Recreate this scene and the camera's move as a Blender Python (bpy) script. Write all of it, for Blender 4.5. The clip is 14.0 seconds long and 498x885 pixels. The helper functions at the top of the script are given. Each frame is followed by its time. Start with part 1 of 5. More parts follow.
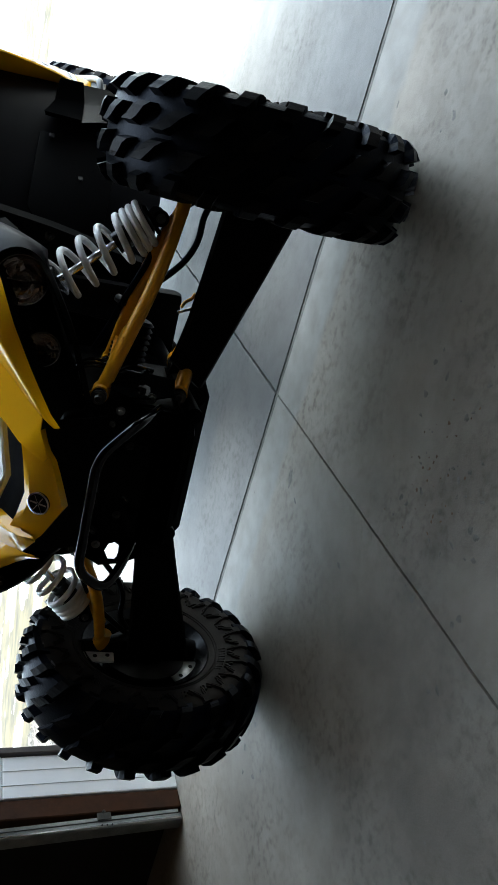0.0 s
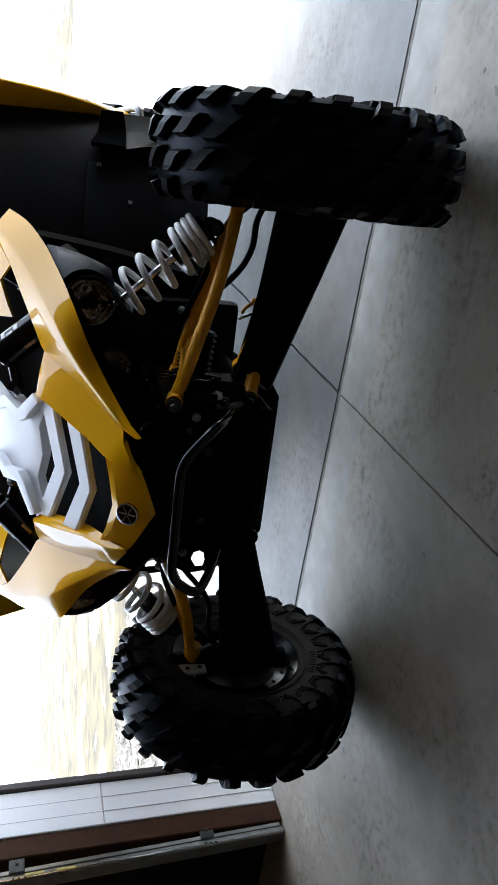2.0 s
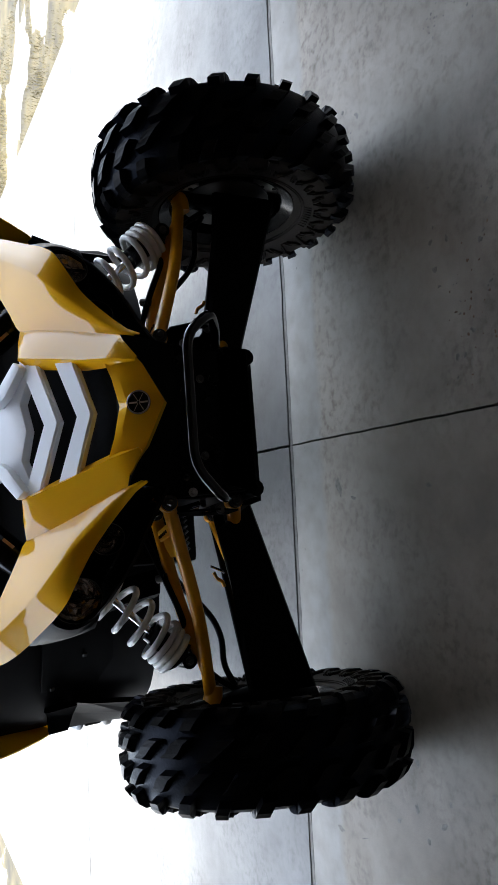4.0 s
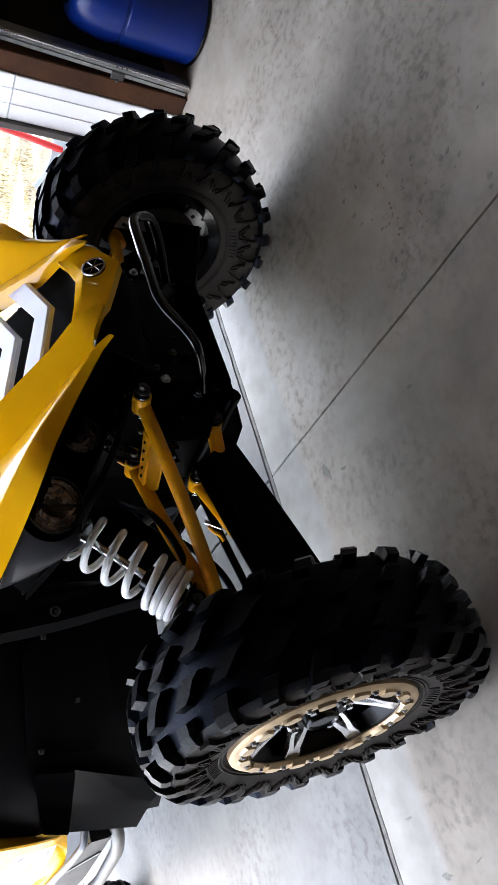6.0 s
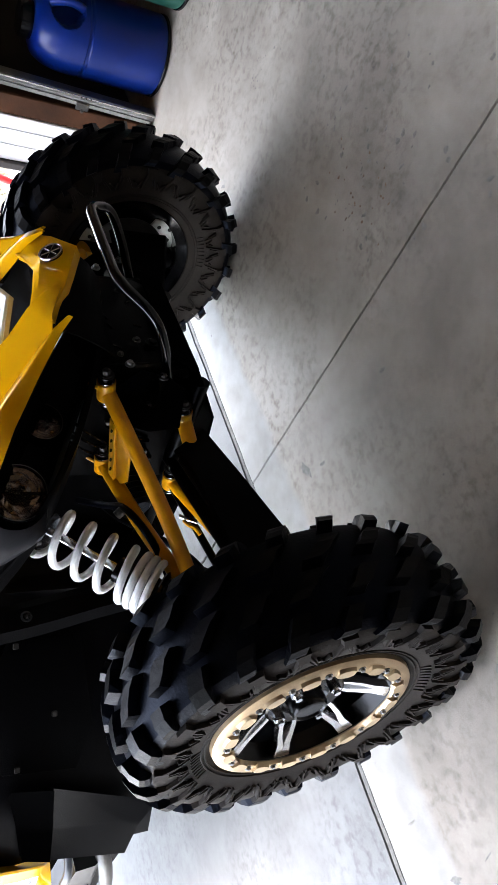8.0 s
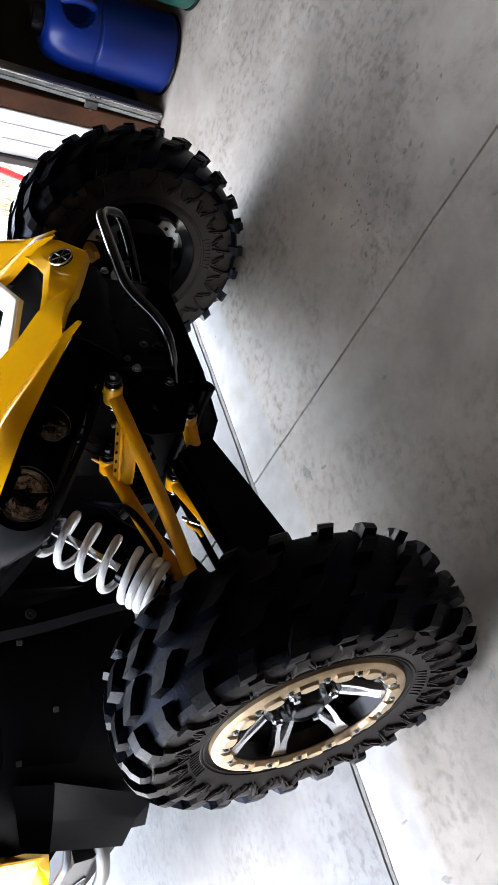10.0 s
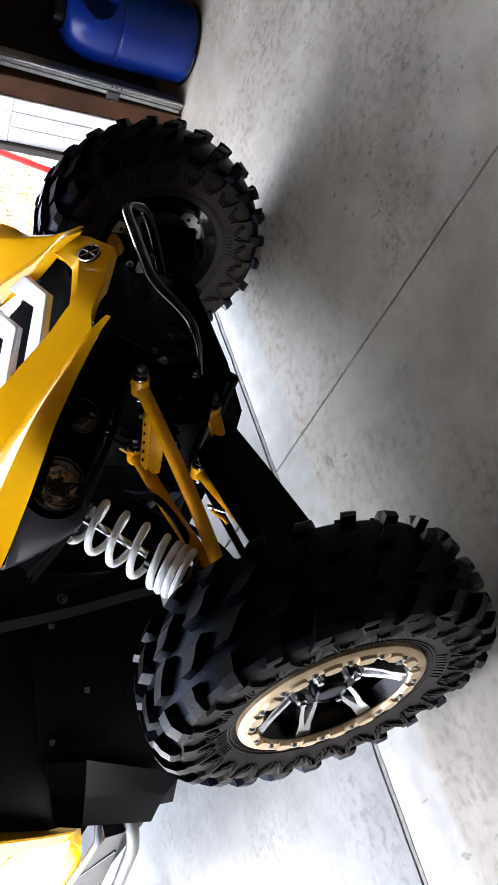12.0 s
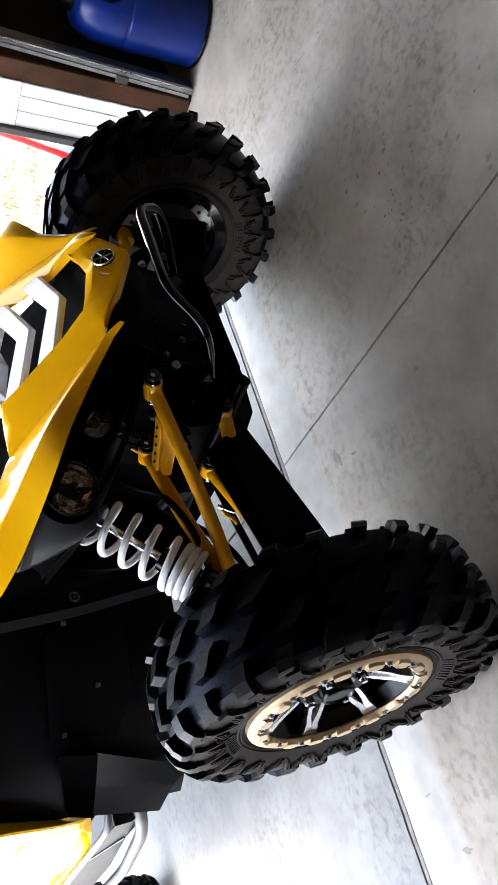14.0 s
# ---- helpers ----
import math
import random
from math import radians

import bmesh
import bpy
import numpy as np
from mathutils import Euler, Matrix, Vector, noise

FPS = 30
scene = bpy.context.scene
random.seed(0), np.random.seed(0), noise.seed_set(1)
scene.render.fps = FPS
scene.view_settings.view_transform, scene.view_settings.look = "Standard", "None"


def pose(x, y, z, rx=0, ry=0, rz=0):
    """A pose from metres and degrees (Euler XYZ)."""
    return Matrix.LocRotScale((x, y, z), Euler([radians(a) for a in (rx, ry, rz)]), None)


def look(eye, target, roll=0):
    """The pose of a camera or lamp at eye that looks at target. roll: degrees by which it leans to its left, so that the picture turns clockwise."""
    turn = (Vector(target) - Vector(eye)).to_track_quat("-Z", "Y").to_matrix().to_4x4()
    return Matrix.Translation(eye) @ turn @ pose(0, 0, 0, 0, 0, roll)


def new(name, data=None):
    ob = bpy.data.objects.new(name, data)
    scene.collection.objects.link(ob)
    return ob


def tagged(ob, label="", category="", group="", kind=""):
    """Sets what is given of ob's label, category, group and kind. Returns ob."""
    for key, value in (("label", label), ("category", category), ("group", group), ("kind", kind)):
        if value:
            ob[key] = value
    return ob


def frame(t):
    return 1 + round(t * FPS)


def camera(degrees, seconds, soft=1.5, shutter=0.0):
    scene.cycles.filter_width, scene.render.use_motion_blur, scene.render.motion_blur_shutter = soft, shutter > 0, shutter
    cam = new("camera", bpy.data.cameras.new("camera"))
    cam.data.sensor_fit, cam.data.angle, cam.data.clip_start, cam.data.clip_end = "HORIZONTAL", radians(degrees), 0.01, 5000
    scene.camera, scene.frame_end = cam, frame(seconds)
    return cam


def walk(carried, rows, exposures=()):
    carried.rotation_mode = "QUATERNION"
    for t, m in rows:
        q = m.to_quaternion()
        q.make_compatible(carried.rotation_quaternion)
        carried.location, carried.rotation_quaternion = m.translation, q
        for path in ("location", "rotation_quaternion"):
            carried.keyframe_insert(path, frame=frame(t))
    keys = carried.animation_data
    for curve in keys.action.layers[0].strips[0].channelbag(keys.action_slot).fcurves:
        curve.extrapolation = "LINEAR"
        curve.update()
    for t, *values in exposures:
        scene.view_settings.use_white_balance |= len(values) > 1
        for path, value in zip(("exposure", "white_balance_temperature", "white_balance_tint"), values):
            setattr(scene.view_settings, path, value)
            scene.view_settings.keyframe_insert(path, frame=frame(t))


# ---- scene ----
from mathutils.bvhtree import BVHTree

cam = camera(36.7, 14.0)
PATH = [
    (0, (0.824, -1.958, 0.893), (-0.025, -0.297, 0.172), -84.1),
    (0.5, (0.825, -1.955, 0.912), (-0.053, -0.265, 0.301), -90.1),
    (1, (0.826, -1.965, 0.923), (-0.016, -0.238, 0.368), -89.5),
    (1.5, (0.817, -1.979, 0.924), (-0.056, -0.26, 0.393), -89.7),
    (2, (0.771, -1.976, 0.952), (-0.05, -0.254, 0.353), -89.3),
    (2.2, (0.704, -1.950, 1.018), (-0.050, -0.243, 0.298), -89.7),
    (4.3, (-0.370, -2.049, 1.189), (-0.135, -0.284, 0.279), -89.9),
    (4.5, (-0.478, -1.995, 1.183), (-0.24, -0.245, 0.244), -89.9),
    (5, (-0.739, -1.938, 1.185), (-0.187, -0.252, 0.262), -88.6),
    (5.5, (-0.954, -1.83, 1.193), (-0.128, -0.26, 0.268), -89.7),
    (6, (-1.055, -1.643, 1.152), (-0.03, -0.222, 0.187), -88.1),
    (6.5, (-1.14, -1.553, 1.118), (-0.009, -0.205, 0.167), -89.7),
    (7, (-1.157, -1.534, 1.083), (-0.009, -0.223, 0.101), -89.1),
    (9.5, (-1.157, -1.569, 1.106), (-0.043, -0.223, 0.134), -88.3),
    (10, (-1.151, -1.572, 1.11), (-0.029, -0.238, 0.13), -88.0),
    (10.5, (-1.151, -1.572, 1.12), (-0.038, -0.219, 0.154), -88.7),
    (11, (-1.152, -1.579, 1.117), (-0.048, -0.216, 0.156), -89.0),
    (11.5, (-1.154, -1.59, 1.127), (-0.043, -0.221, 0.182), -88.8),
    (12, (-1.161, -1.6, 1.137), (-0.056, -0.22, 0.2), -88.9),
    (12.5, (-1.161, -1.612, 1.146), (-0.069, -0.219, 0.214), -88.9),
    (13, (-1.151, -1.626, 1.143), (-0.076, -0.23, 0.196), -88.8),
    (13.5, (-1.133, -1.635, 1.156), (-0.055, -0.235, 0.219), -88.9),
    (14, (-1.113, -1.639, 1.16), (-0.063, -0.214, 0.227), -89.4),
]
walk(cam, [(t, look(eye, target, roll)) for t, eye, target, roll in PATH], exposures=((0, 3.55, 6300, -2), (0.7, 3.63, 6350, 4), (2.2, 3.58, 6350, 6), (4.5, 3.42, 6350, 7), (5.5, 4.0, 6550, 10), (6.5, 4.78, 6700, 10), (7.2, 4.93, 6700, 10), (9.3, 4.93, 6700, 10), (14, 4.8, 6700, 10)))

# ---- world, light ----
world = bpy.data.worlds.new("overcast_sky")
scene.world = world
world.use_nodes = True
wn = world.node_tree.nodes
sky = wn.new("ShaderNodeTexSky")
sky.sky_type = "NISHITA"
sky.sun_disc = False
sky.sun_elevation = radians(70)
sky.sun_rotation = radians(180)
sky.air_density, sky.dust_density, sky.ozone_density = 1.0, 4.0, 1.0
soft = wn.new("ShaderNodeHueSaturation")
soft.inputs["Saturation"].default_value = 0.55
world.node_tree.links.new(sky.outputs[0], soft.inputs["Color"])
world.node_tree.links.new(soft.outputs[0], wn["Background"].inputs[0])
wn["Background"].inputs[1].default_value = 0.15
sun_data = bpy.data.lights.new("sun", "SUN")
sun_data.energy, sun_data.angle, sun_data.color = 0.8, radians(30), (1.0, 0.96, 0.9)
sun = new("sun", sun_data)
sun.matrix_world = look((1, -4, 12), (0, 0, 0))

# ---- materials ----


def mat(name, base, rough=0.5, metal=0.0, vary=0.25, size=8.0, grain=120.0, bump=0.15, coat=0.0, tint=None, spec=0.5):
    """A surface with two scales of variation: patches of size per metre, and grain."""
    m = bpy.data.materials.new(name)
    m.use_nodes = True
    n, l = m.node_tree.nodes, m.node_tree.links
    b = n["Principled BSDF"]
    b.inputs["Metallic"].default_value = metal
    b.inputs["Specular IOR Level"].default_value = spec
    b.inputs["Coat Weight"].default_value = coat
    b.inputs["Coat Roughness"].default_value = 0.03
    geo = n.new("ShaderNodeTexCoord")
    big = n.new("ShaderNodeTexNoise")
    big.inputs["Scale"].default_value, big.inputs["Detail"].default_value = size, 6
    fine = n.new("ShaderNodeTexNoise")
    fine.inputs["Scale"].default_value, fine.inputs["Detail"].default_value = grain, 3
    l.new(geo.outputs["Object"], big.inputs["Vector"])
    l.new(geo.outputs["Object"], fine.inputs["Vector"])
    ramp = n.new("ShaderNodeValToRGB")
    ramp.color_ramp.elements[0].position, ramp.color_ramp.elements[1].position = 0.3, 0.7
    lo = [c * (1 - vary) for c in base]
    hi = [min(1, c * (1 + vary)) for c in (tint or base)]
    ramp.color_ramp.elements[0].color, ramp.color_ramp.elements[1].color = (*lo, 1), (*hi, 1)
    l.new(big.outputs["Fac"], ramp.inputs["Fac"])
    mix = n.new("ShaderNodeMix")
    mix.data_type, mix.blend_type = "RGBA", "OVERLAY"
    mix.inputs["Factor"].default_value = min(0.6, vary)
    l.new(ramp.outputs["Color"], mix.inputs["A"])
    l.new(fine.outputs["Fac"], mix.inputs["B"])
    l.new(mix.outputs["Result"], b.inputs["Base Color"])
    rr = n.new("ShaderNodeMapRange")
    rr.inputs["To Min"].default_value, rr.inputs["To Max"].default_value = max(0.02, rough * 0.8), min(1, rough * 1.2)
    l.new(big.outputs["Fac"], rr.inputs["Value"])
    l.new(rr.outputs["Result"], b.inputs["Roughness"])
    if bump:
        bp = n.new("ShaderNodeBump")
        bp.inputs["Strength"].default_value, bp.inputs["Distance"].default_value = bump, 0.002
        l.new(fine.outputs["Fac"], bp.inputs["Height"])
        l.new(bp.outputs["Normal"], b.inputs["Normal"])
    return m


def concrete(name, base, dirty, stain_amount, clean_from=None):
    m = bpy.data.materials.new(name)
    m.use_nodes = True
    n, l = m.node_tree.nodes, m.node_tree.links
    b = n["Principled BSDF"]
    co = n.new("ShaderNodeTexCoord")

    def noise_tex(scale, detail, rough=0.55, dist=0.0):
        t = n.new("ShaderNodeTexNoise")
        for k, v in (("Scale", scale), ("Detail", detail), ("Roughness", rough), ("Distortion", dist)):
            t.inputs[k].default_value = v
        l.new(co.outputs["Object"], t.inputs["Vector"])
        return t

    def ramp(src, p0, c0, p1, c1):
        r = n.new("ShaderNodeValToRGB")
        r.color_ramp.elements[0].position, r.color_ramp.elements[1].position = p0, p1
        r.color_ramp.elements[0].color, r.color_ramp.elements[1].color = (*c0, 1), (*c1, 1)
        l.new(src.outputs["Fac"], r.inputs["Fac"])
        return r

    def mult(a, bb, f):
        x = n.new("ShaderNodeMix")
        x.data_type, x.blend_type = "RGBA", "MULTIPLY"
        x.inputs["Factor"].default_value = f
        l.new(a, x.inputs["A"])
        l.new(bb, x.inputs["B"])
        return x.outputs["Result"]

    broad = ramp(noise_tex(1.6, 5, 0.6, 0.4), 0.35, dirty, 0.65, base)
    trowel = ramp(noise_tex(7, 9, 0.68, 0.25), 0.3, (0.68, 0.67, 0.66), 0.7, (1, 1, 1))
    blots = ramp(noise_tex(38, 4, 0.55, 0.15), 0.30, (0.50, 0.48, 0.465), 0.53, (1, 1, 1))
    sand = ramp(noise_tex(420, 2), 0.3, (0.86, 0.86, 0.86), 0.7, (1, 1, 1))
    c = mult(broad.outputs["Color"], trowel.outputs["Color"], 0.8)
    zone = ramp(noise_tex(2.4, 4, 0.55), 0.38, (0, 0, 0), 0.66, (1, 1, 1))
    x = n.new("ShaderNodeMix")
    x.data_type = "RGBA"
    x.inputs["A"].default_value = (1, 1, 1, 1)
    l.new(zone.outputs["Color"], x.inputs["Factor"])
    l.new(blots.outputs["Color"], x.inputs["B"])
    c = mult(c, x.outputs["Result"], stain_amount)
    c = mult(c, sand.outputs["Color"], 1.0)
    if clean_from is not None:
        # the strip under the closed door stays clean
        sep, edge_noise = n.new("ShaderNodeSeparateXYZ"), noise_tex(14, 4, 0.6)
        l.new(co.outputs["Object"], sep.inputs[0])
        wob = n.new("ShaderNodeMath")
        wob.operation, wob.inputs[1].default_value = "MULTIPLY_ADD", 0.05
        l.new(edge_noise.outputs["Fac"], wob.inputs[0])
        l.new(sep.outputs["Y"], wob.inputs[2])
        step = n.new("ShaderNodeMapRange")
        step.inputs["From Min"].default_value, step.inputs["From Max"].default_value = clean_from + 0.010, clean_from + 0.042
        l.new(wob.outputs[0], step.inputs["Value"])
        x2 = n.new("ShaderNodeMix")
        x2.data_type = "RGBA"
        l.new(step.outputs["Result"], x2.inputs["Factor"])
        l.new(c, x2.inputs["A"])
        pale = mult(ramp(noise_tex(12, 6), 0.3, (0.225, 0.214, 0.194), 0.7, (0.32, 0.307, 0.282)).outputs["Color"], sand.outputs["Color"], 1.0)
        l.new(pale, x2.inputs["B"])
        c = x2.outputs["Result"]
    l.new(c, b.inputs["Base Color"])
    rg = n.new("ShaderNodeMapRange")
    rg.inputs["To Min"].default_value, rg.inputs["To Max"].default_value = 0.5, 0.8
    l.new(noise_tex(5, 5).outputs["Fac"], rg.inputs["Value"])
    l.new(rg.outputs["Result"], b.inputs["Roughness"])
    b.inputs["Specular IOR Level"].default_value = 0.35
    bp = n.new("ShaderNodeBump")
    bp.inputs["Strength"].default_value, bp.inputs["Distance"].default_value = 0.25, 0.002
    l.new(noise_tex(160, 5, 0.6).outputs["Fac"], bp.inputs["Height"])
    l.new(bp.outputs["Normal"], b.inputs["Normal"])
    return m


FLOOR = concrete("garage_concrete", (0.41, 0.366, 0.312), (0.256, 0.226, 0.187), 1.0, -0.178)
APRON = concrete("apron_concrete", (0.178, 0.178, 0.174), (0.130, 0.129, 0.125), 0.8)
# dirt in the floor joints; also the painted shade of drilled holes
JOINT = mat("joint_dirt_hole_shade", (0.008, 0.007, 0.006), 0.95, vary=0.5)
YELLOW = mat("yellow_plastic", (0.86, 0.43, 0.002), 0.34, vary=0.03, size=3, grain=300, bump=0.0, coat=0.7, spec=0.03)
ARM_YELLOW = mat("yellow_powder_coat", (0.68, 0.295, 0.002), 0.32, vary=0.10, size=30, grain=400, bump=0.05, spec=0.35)
WHITE = mat("white_plastic", (0.84, 0.85, 0.87), 0.4, vary=0.04, size=6, grain=260, bump=0.05)
SPRING = mat("white_spring_paint", (0.72, 0.72, 0.71), 0.35, vary=0.1, size=40, grain=300, bump=0.05, coat=0.2)
BLACK = mat("black_plastic", (0.0008, 0.0008, 0.0011), 0.5, vary=0.35, size=12, grain=500, bump=0.2, spec=0.035)
INNER = mat("dusty_black_liner", (0.0011, 0.001, 0.0016), 0.42, vary=0.5, size=7, grain=260, bump=0.15, spec=0.085)
GREYP = mat("grey_plastic", (0.018, 0.018, 0.021), 0.45, vary=0.2, size=14, grain=400, bump=0.15, spec=0.16)
# the sky's blue sheen is put into the rubber's diffuse and specular tints
RUBBER = mat("tyre_rubber", (0.0009, 0.0009, 0.0013), 0.42, vary=0.35, size=20, grain=180, bump=0.3, tint=(0.0012, 0.0013, 0.0026), spec=0.09)
RUBBER.node_tree.nodes["Principled BSDF"].inputs["Specular Tint"].default_value = (0.45, 0.62, 1.0, 1)
SIDE_RUBBER = mat("dusty_sidewall_rubber", (0.018, 0.0145, 0.012), 0.7, vary=0.35, size=18, grain=220, bump=0.25, spec=0.12)
FRAME = mat("black_steel", (0.0008, 0.0008, 0.001), 0.32, vary=0.3, size=20, grain=300, bump=0.1, spec=0.04)
BAR = mat("gloss_black_bar", (0.0015, 0.0016, 0.0022), 0.08, vary=0.2, size=20, grain=300, bump=0.02, spec=0.3)
CHROME = mat("bright_steel", (0.62, 0.62, 0.63), 0.18, 1.0, vary=0.1, size=30, grain=300, bump=0.03)
ZINC = mat("zinc_bolt", (0.22, 0.22, 0.22), 0.42, 1.0, vary=0.2, size=60, grain=500, bump=0.05)
CASTING = mat("grey_casting", (0.6, 0.6, 0.59), 0.5, 0.3, vary=0.2, size=40, grain=300, bump=0.2)
GOLD = mat("gold_anodised", (0.44, 0.315, 0.18), 0.4, 0.5, vary=0.12, size=18, grain=300, bump=0.05, tint=(0.50, 0.375, 0.225))
RIMBLACK = mat("gloss_black_rim", (0.002, 0.002, 0.0025), 0.2, vary=0.2, size=16, grain=300, bump=0.02, spec=0.2)
MACHINED = mat("machined_aluminium", (0.75, 0.75, 0.76), 0.25, 0.9, vary=0.08, size=20, grain=500, bump=0.04)
REFLECTOR = mat("smoked_reflector", (0.46, 0.42, 0.40), 0.2, 1.0, vary=0.4, size=70, grain=120, bump=0.1)
TAN = mat("tan_print", (0.35, 0.16, 0.05), 0.5, vary=0.1)
LENS = bpy.data.materials.new("smoked_lens")
LENS.use_nodes = True
ln, ll = LENS.node_tree.nodes, LENS.node_tree.links
tint_pane, gloss_pane, pane_mix = ln.new("ShaderNodeBsdfTransparent"), ln.new("ShaderNodeBsdfGlossy"), ln.new("ShaderNodeMixShader")
tint_pane.inputs["Color"].default_value = (0.72, 0.68, 0.66, 1)
gloss_pane.inputs["Roughness"].default_value = 0.04
pane_mix.inputs[0].default_value = 0.012
ll.new(tint_pane.outputs[0], pane_mix.inputs[1])
ll.new(gloss_pane.outputs[0], pane_mix.inputs[2])
ll.new(pane_mix.outputs[0], ln["Material Output"].inputs["Surface"])
WORN_RUBBER = mat("worn_tread_rubber", (0.0026, 0.0026, 0.0030), 0.45, vary=0.4, size=25, grain=160, bump=0.3, spec=0.09)
TRIM = mat("white_trim", (0.72, 0.73, 0.75), 0.45, vary=0.04, size=4, grain=200, bump=0.03)
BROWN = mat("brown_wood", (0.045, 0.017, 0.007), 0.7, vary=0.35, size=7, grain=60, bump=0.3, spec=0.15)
DARKTRIM = mat("dark_brown_seal", (0.04, 0.032, 0.03), 0.6, vary=0.2)
GALV = mat("galvanised_steel", (0.24, 0.245, 0.24), 0.3, 0.9, vary=0.2, size=25, grain=200, bump=0.1)
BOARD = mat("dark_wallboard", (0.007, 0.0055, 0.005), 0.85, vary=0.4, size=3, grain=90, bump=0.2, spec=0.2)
# assumed tan for walls out of view, chosen for warm, dim bounce light
BOUNCE_TAN = mat("unseen_tan_board", (0.44, 0.335, 0.235), 0.85, vary=0.12, size=2, grain=120, bump=0.1)
BLUE = mat("blue_plastic", (0.0008, 0.014, 0.13), 0.3, vary=0.15, size=8, grain=300, bump=0.08, spec=0.3)
GREEN = mat("green_plastic", (0.005, 0.05, 0.036), 0.4, vary=0.2, size=8, grain=300, bump=0.08)
RED = mat("red_paint", (0.55, 0.015, 0.015), 0.35, vary=0.1, size=20, grain=300, bump=0.03)
ORANGE = mat("orange_plastic", (0.5, 0.07, 0.01), 0.45, vary=0.1)
SCOOP = mat("pale_blue_plastic", (0.50, 0.58, 0.64), 0.35, vary=0.1, size=10, grain=200, bump=0.05)
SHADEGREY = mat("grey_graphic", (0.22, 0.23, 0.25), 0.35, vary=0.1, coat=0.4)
OLIVE = mat("olive_cloth", (0.045, 0.042, 0.014), 0.9, vary=0.4, size=40, grain=500, bump=0.5)
FLARE = mat("dark_grey_plastic", (0.0009, 0.0009, 0.0012), 0.35, vary=0.25, size=14, grain=400, bump=0.15, spec=0.03)
# black plastic with the shade put into its colour, below any real black
SHADE_BLACK = mat("shade_black_plastic", (0.0003, 0.0003, 0.0004), 0.95, vary=0.3, size=20, grain=300, bump=0.1, spec=0.006)
MESH = mat("black_mesh", (0.003, 0.003, 0.003), 0.9, vary=0.3, size=30, grain=300, bump=0.3, spec=0.03)
DARKSTEEL = mat("dark_steel", (0.06, 0.058, 0.055), 0.5, 0.8, vary=0.3, size=30, grain=300, bump=0.1)
FILLER = mat("grey_joint_filler", (0.12, 0.114, 0.105), 0.9, vary=0.4, size=30, grain=200, bump=0.5)
BLUEGREY = mat("blue_grey_plastic", (0.013, 0.016, 0.022), 0.4, vary=0.1, size=10, grain=300, bump=0.05)
SILL = mat("grey_sill_plastic", (0.0045, 0.0048, 0.0055), 0.5, vary=0.15, size=10, grain=300, bump=0.1)
LABEL = mat("yellow_sticker", (0.55, 0.42, 0.12), 0.6, vary=0.15, size=60)
FERRULE = mat("pale_grey_ferrule", (0.42, 0.44, 0.46), 0.4, vary=0.1)
SIDING = mat("house_siding", (0.66, 0.66, 0.65), 0.6, vary=0.05, size=3, grain=150, bump=0.1)

grass_mat = bpy.data.materials.new("winter_lawn")
grass_mat.use_nodes = True
gn, gl = grass_mat.node_tree.nodes, grass_mat.node_tree.links
gco = gn.new("ShaderNodeTexCoord")
g1 = gn.new("ShaderNodeTexNoise")
g1.inputs["Scale"].default_value, g1.inputs["Detail"].default_value = 3.0, 9
g2 = gn.new("ShaderNodeTexNoise")
g2.inputs["Scale"].default_value, g2.inputs["Detail"].default_value = 0.9, 8
gr1, gr2 = gn.new("ShaderNodeValToRGB"), gn.new("ShaderNodeValToRGB")
gr1.color_ramp.elements[0].color, gr1.color_ramp.elements[1].color = (0.016, 0.013, 0.005, 1), (0.062, 0.049, 0.020, 1)
gr1.color_ramp.elements[0].position, gr1.color_ramp.elements[1].position = 0.35, 0.65
gr2.color_ramp.elements[0].position, gr2.color_ramp.elements[1].position = 0.54, 0.57
gmix = gn.new("ShaderNodeMix")
gmix.data_type = "RGBA"
gmix.inputs["B"].default_value = (0.6, 0.61, 0.63, 1)
gl.new(gco.outputs["Object"], g1.inputs["Vector"])
gl.new(gco.outputs["Object"], g2.inputs["Vector"])
gl.new(g1.outputs["Fac"], gr1.inputs["Fac"])
gl.new(g2.outputs["Fac"], gr2.inputs["Fac"])
gl.new(gr1.outputs["Color"], gmix.inputs["A"])
gl.new(gr2.outputs["Color"], gmix.inputs["Factor"])
gl.new(gmix.outputs["Result"], gn["Principled BSDF"].inputs["Base Color"])
gn["Principled BSDF"].inputs["Roughness"].default_value = 0.95

# ---- mesh helpers ----


def link_mesh(name, bm, material, smooth=35):
    bmesh.ops.recalc_face_normals(bm, faces=bm.faces)
    me = bpy.data.meshes.new(name)
    bm.to_mesh(me)
    bm.free()
    me.materials.append(material)
    if smooth:
        me.polygons.foreach_set("use_smooth", [True] * len(me.polygons))
        me.set_sharp_from_angle(angle=radians(smooth))
    return new(name, me)


def part(name, bm, material, parent, label="", smooth=35):
    ob = link_mesh(name, bm, material, smooth)
    ob.parent = parent
    if label:
        ob["label"] = label
    return ob


def thing(name, label, category, m=None, group="", kind=""):
    ob = new(name)
    ob.empty_display_size = 0.1
    ob.matrix_world = m or Matrix()
    return tagged(ob, label, category, group, kind)


def mirrored(bm):
    out = bm.copy()
    bmesh.ops.scale(out, vec=(-1, 1, 1), verts=out.verts)
    bmesh.ops.reverse_faces(out, faces=out.faces)
    return out


def both(name, bm, material, parent, label="", smooth=35):
    """A part and its twin on the other side."""
    other = mirrored(bm)
    return part(name, bm, material, parent, label, smooth), part(name, other, material, parent, label, smooth)


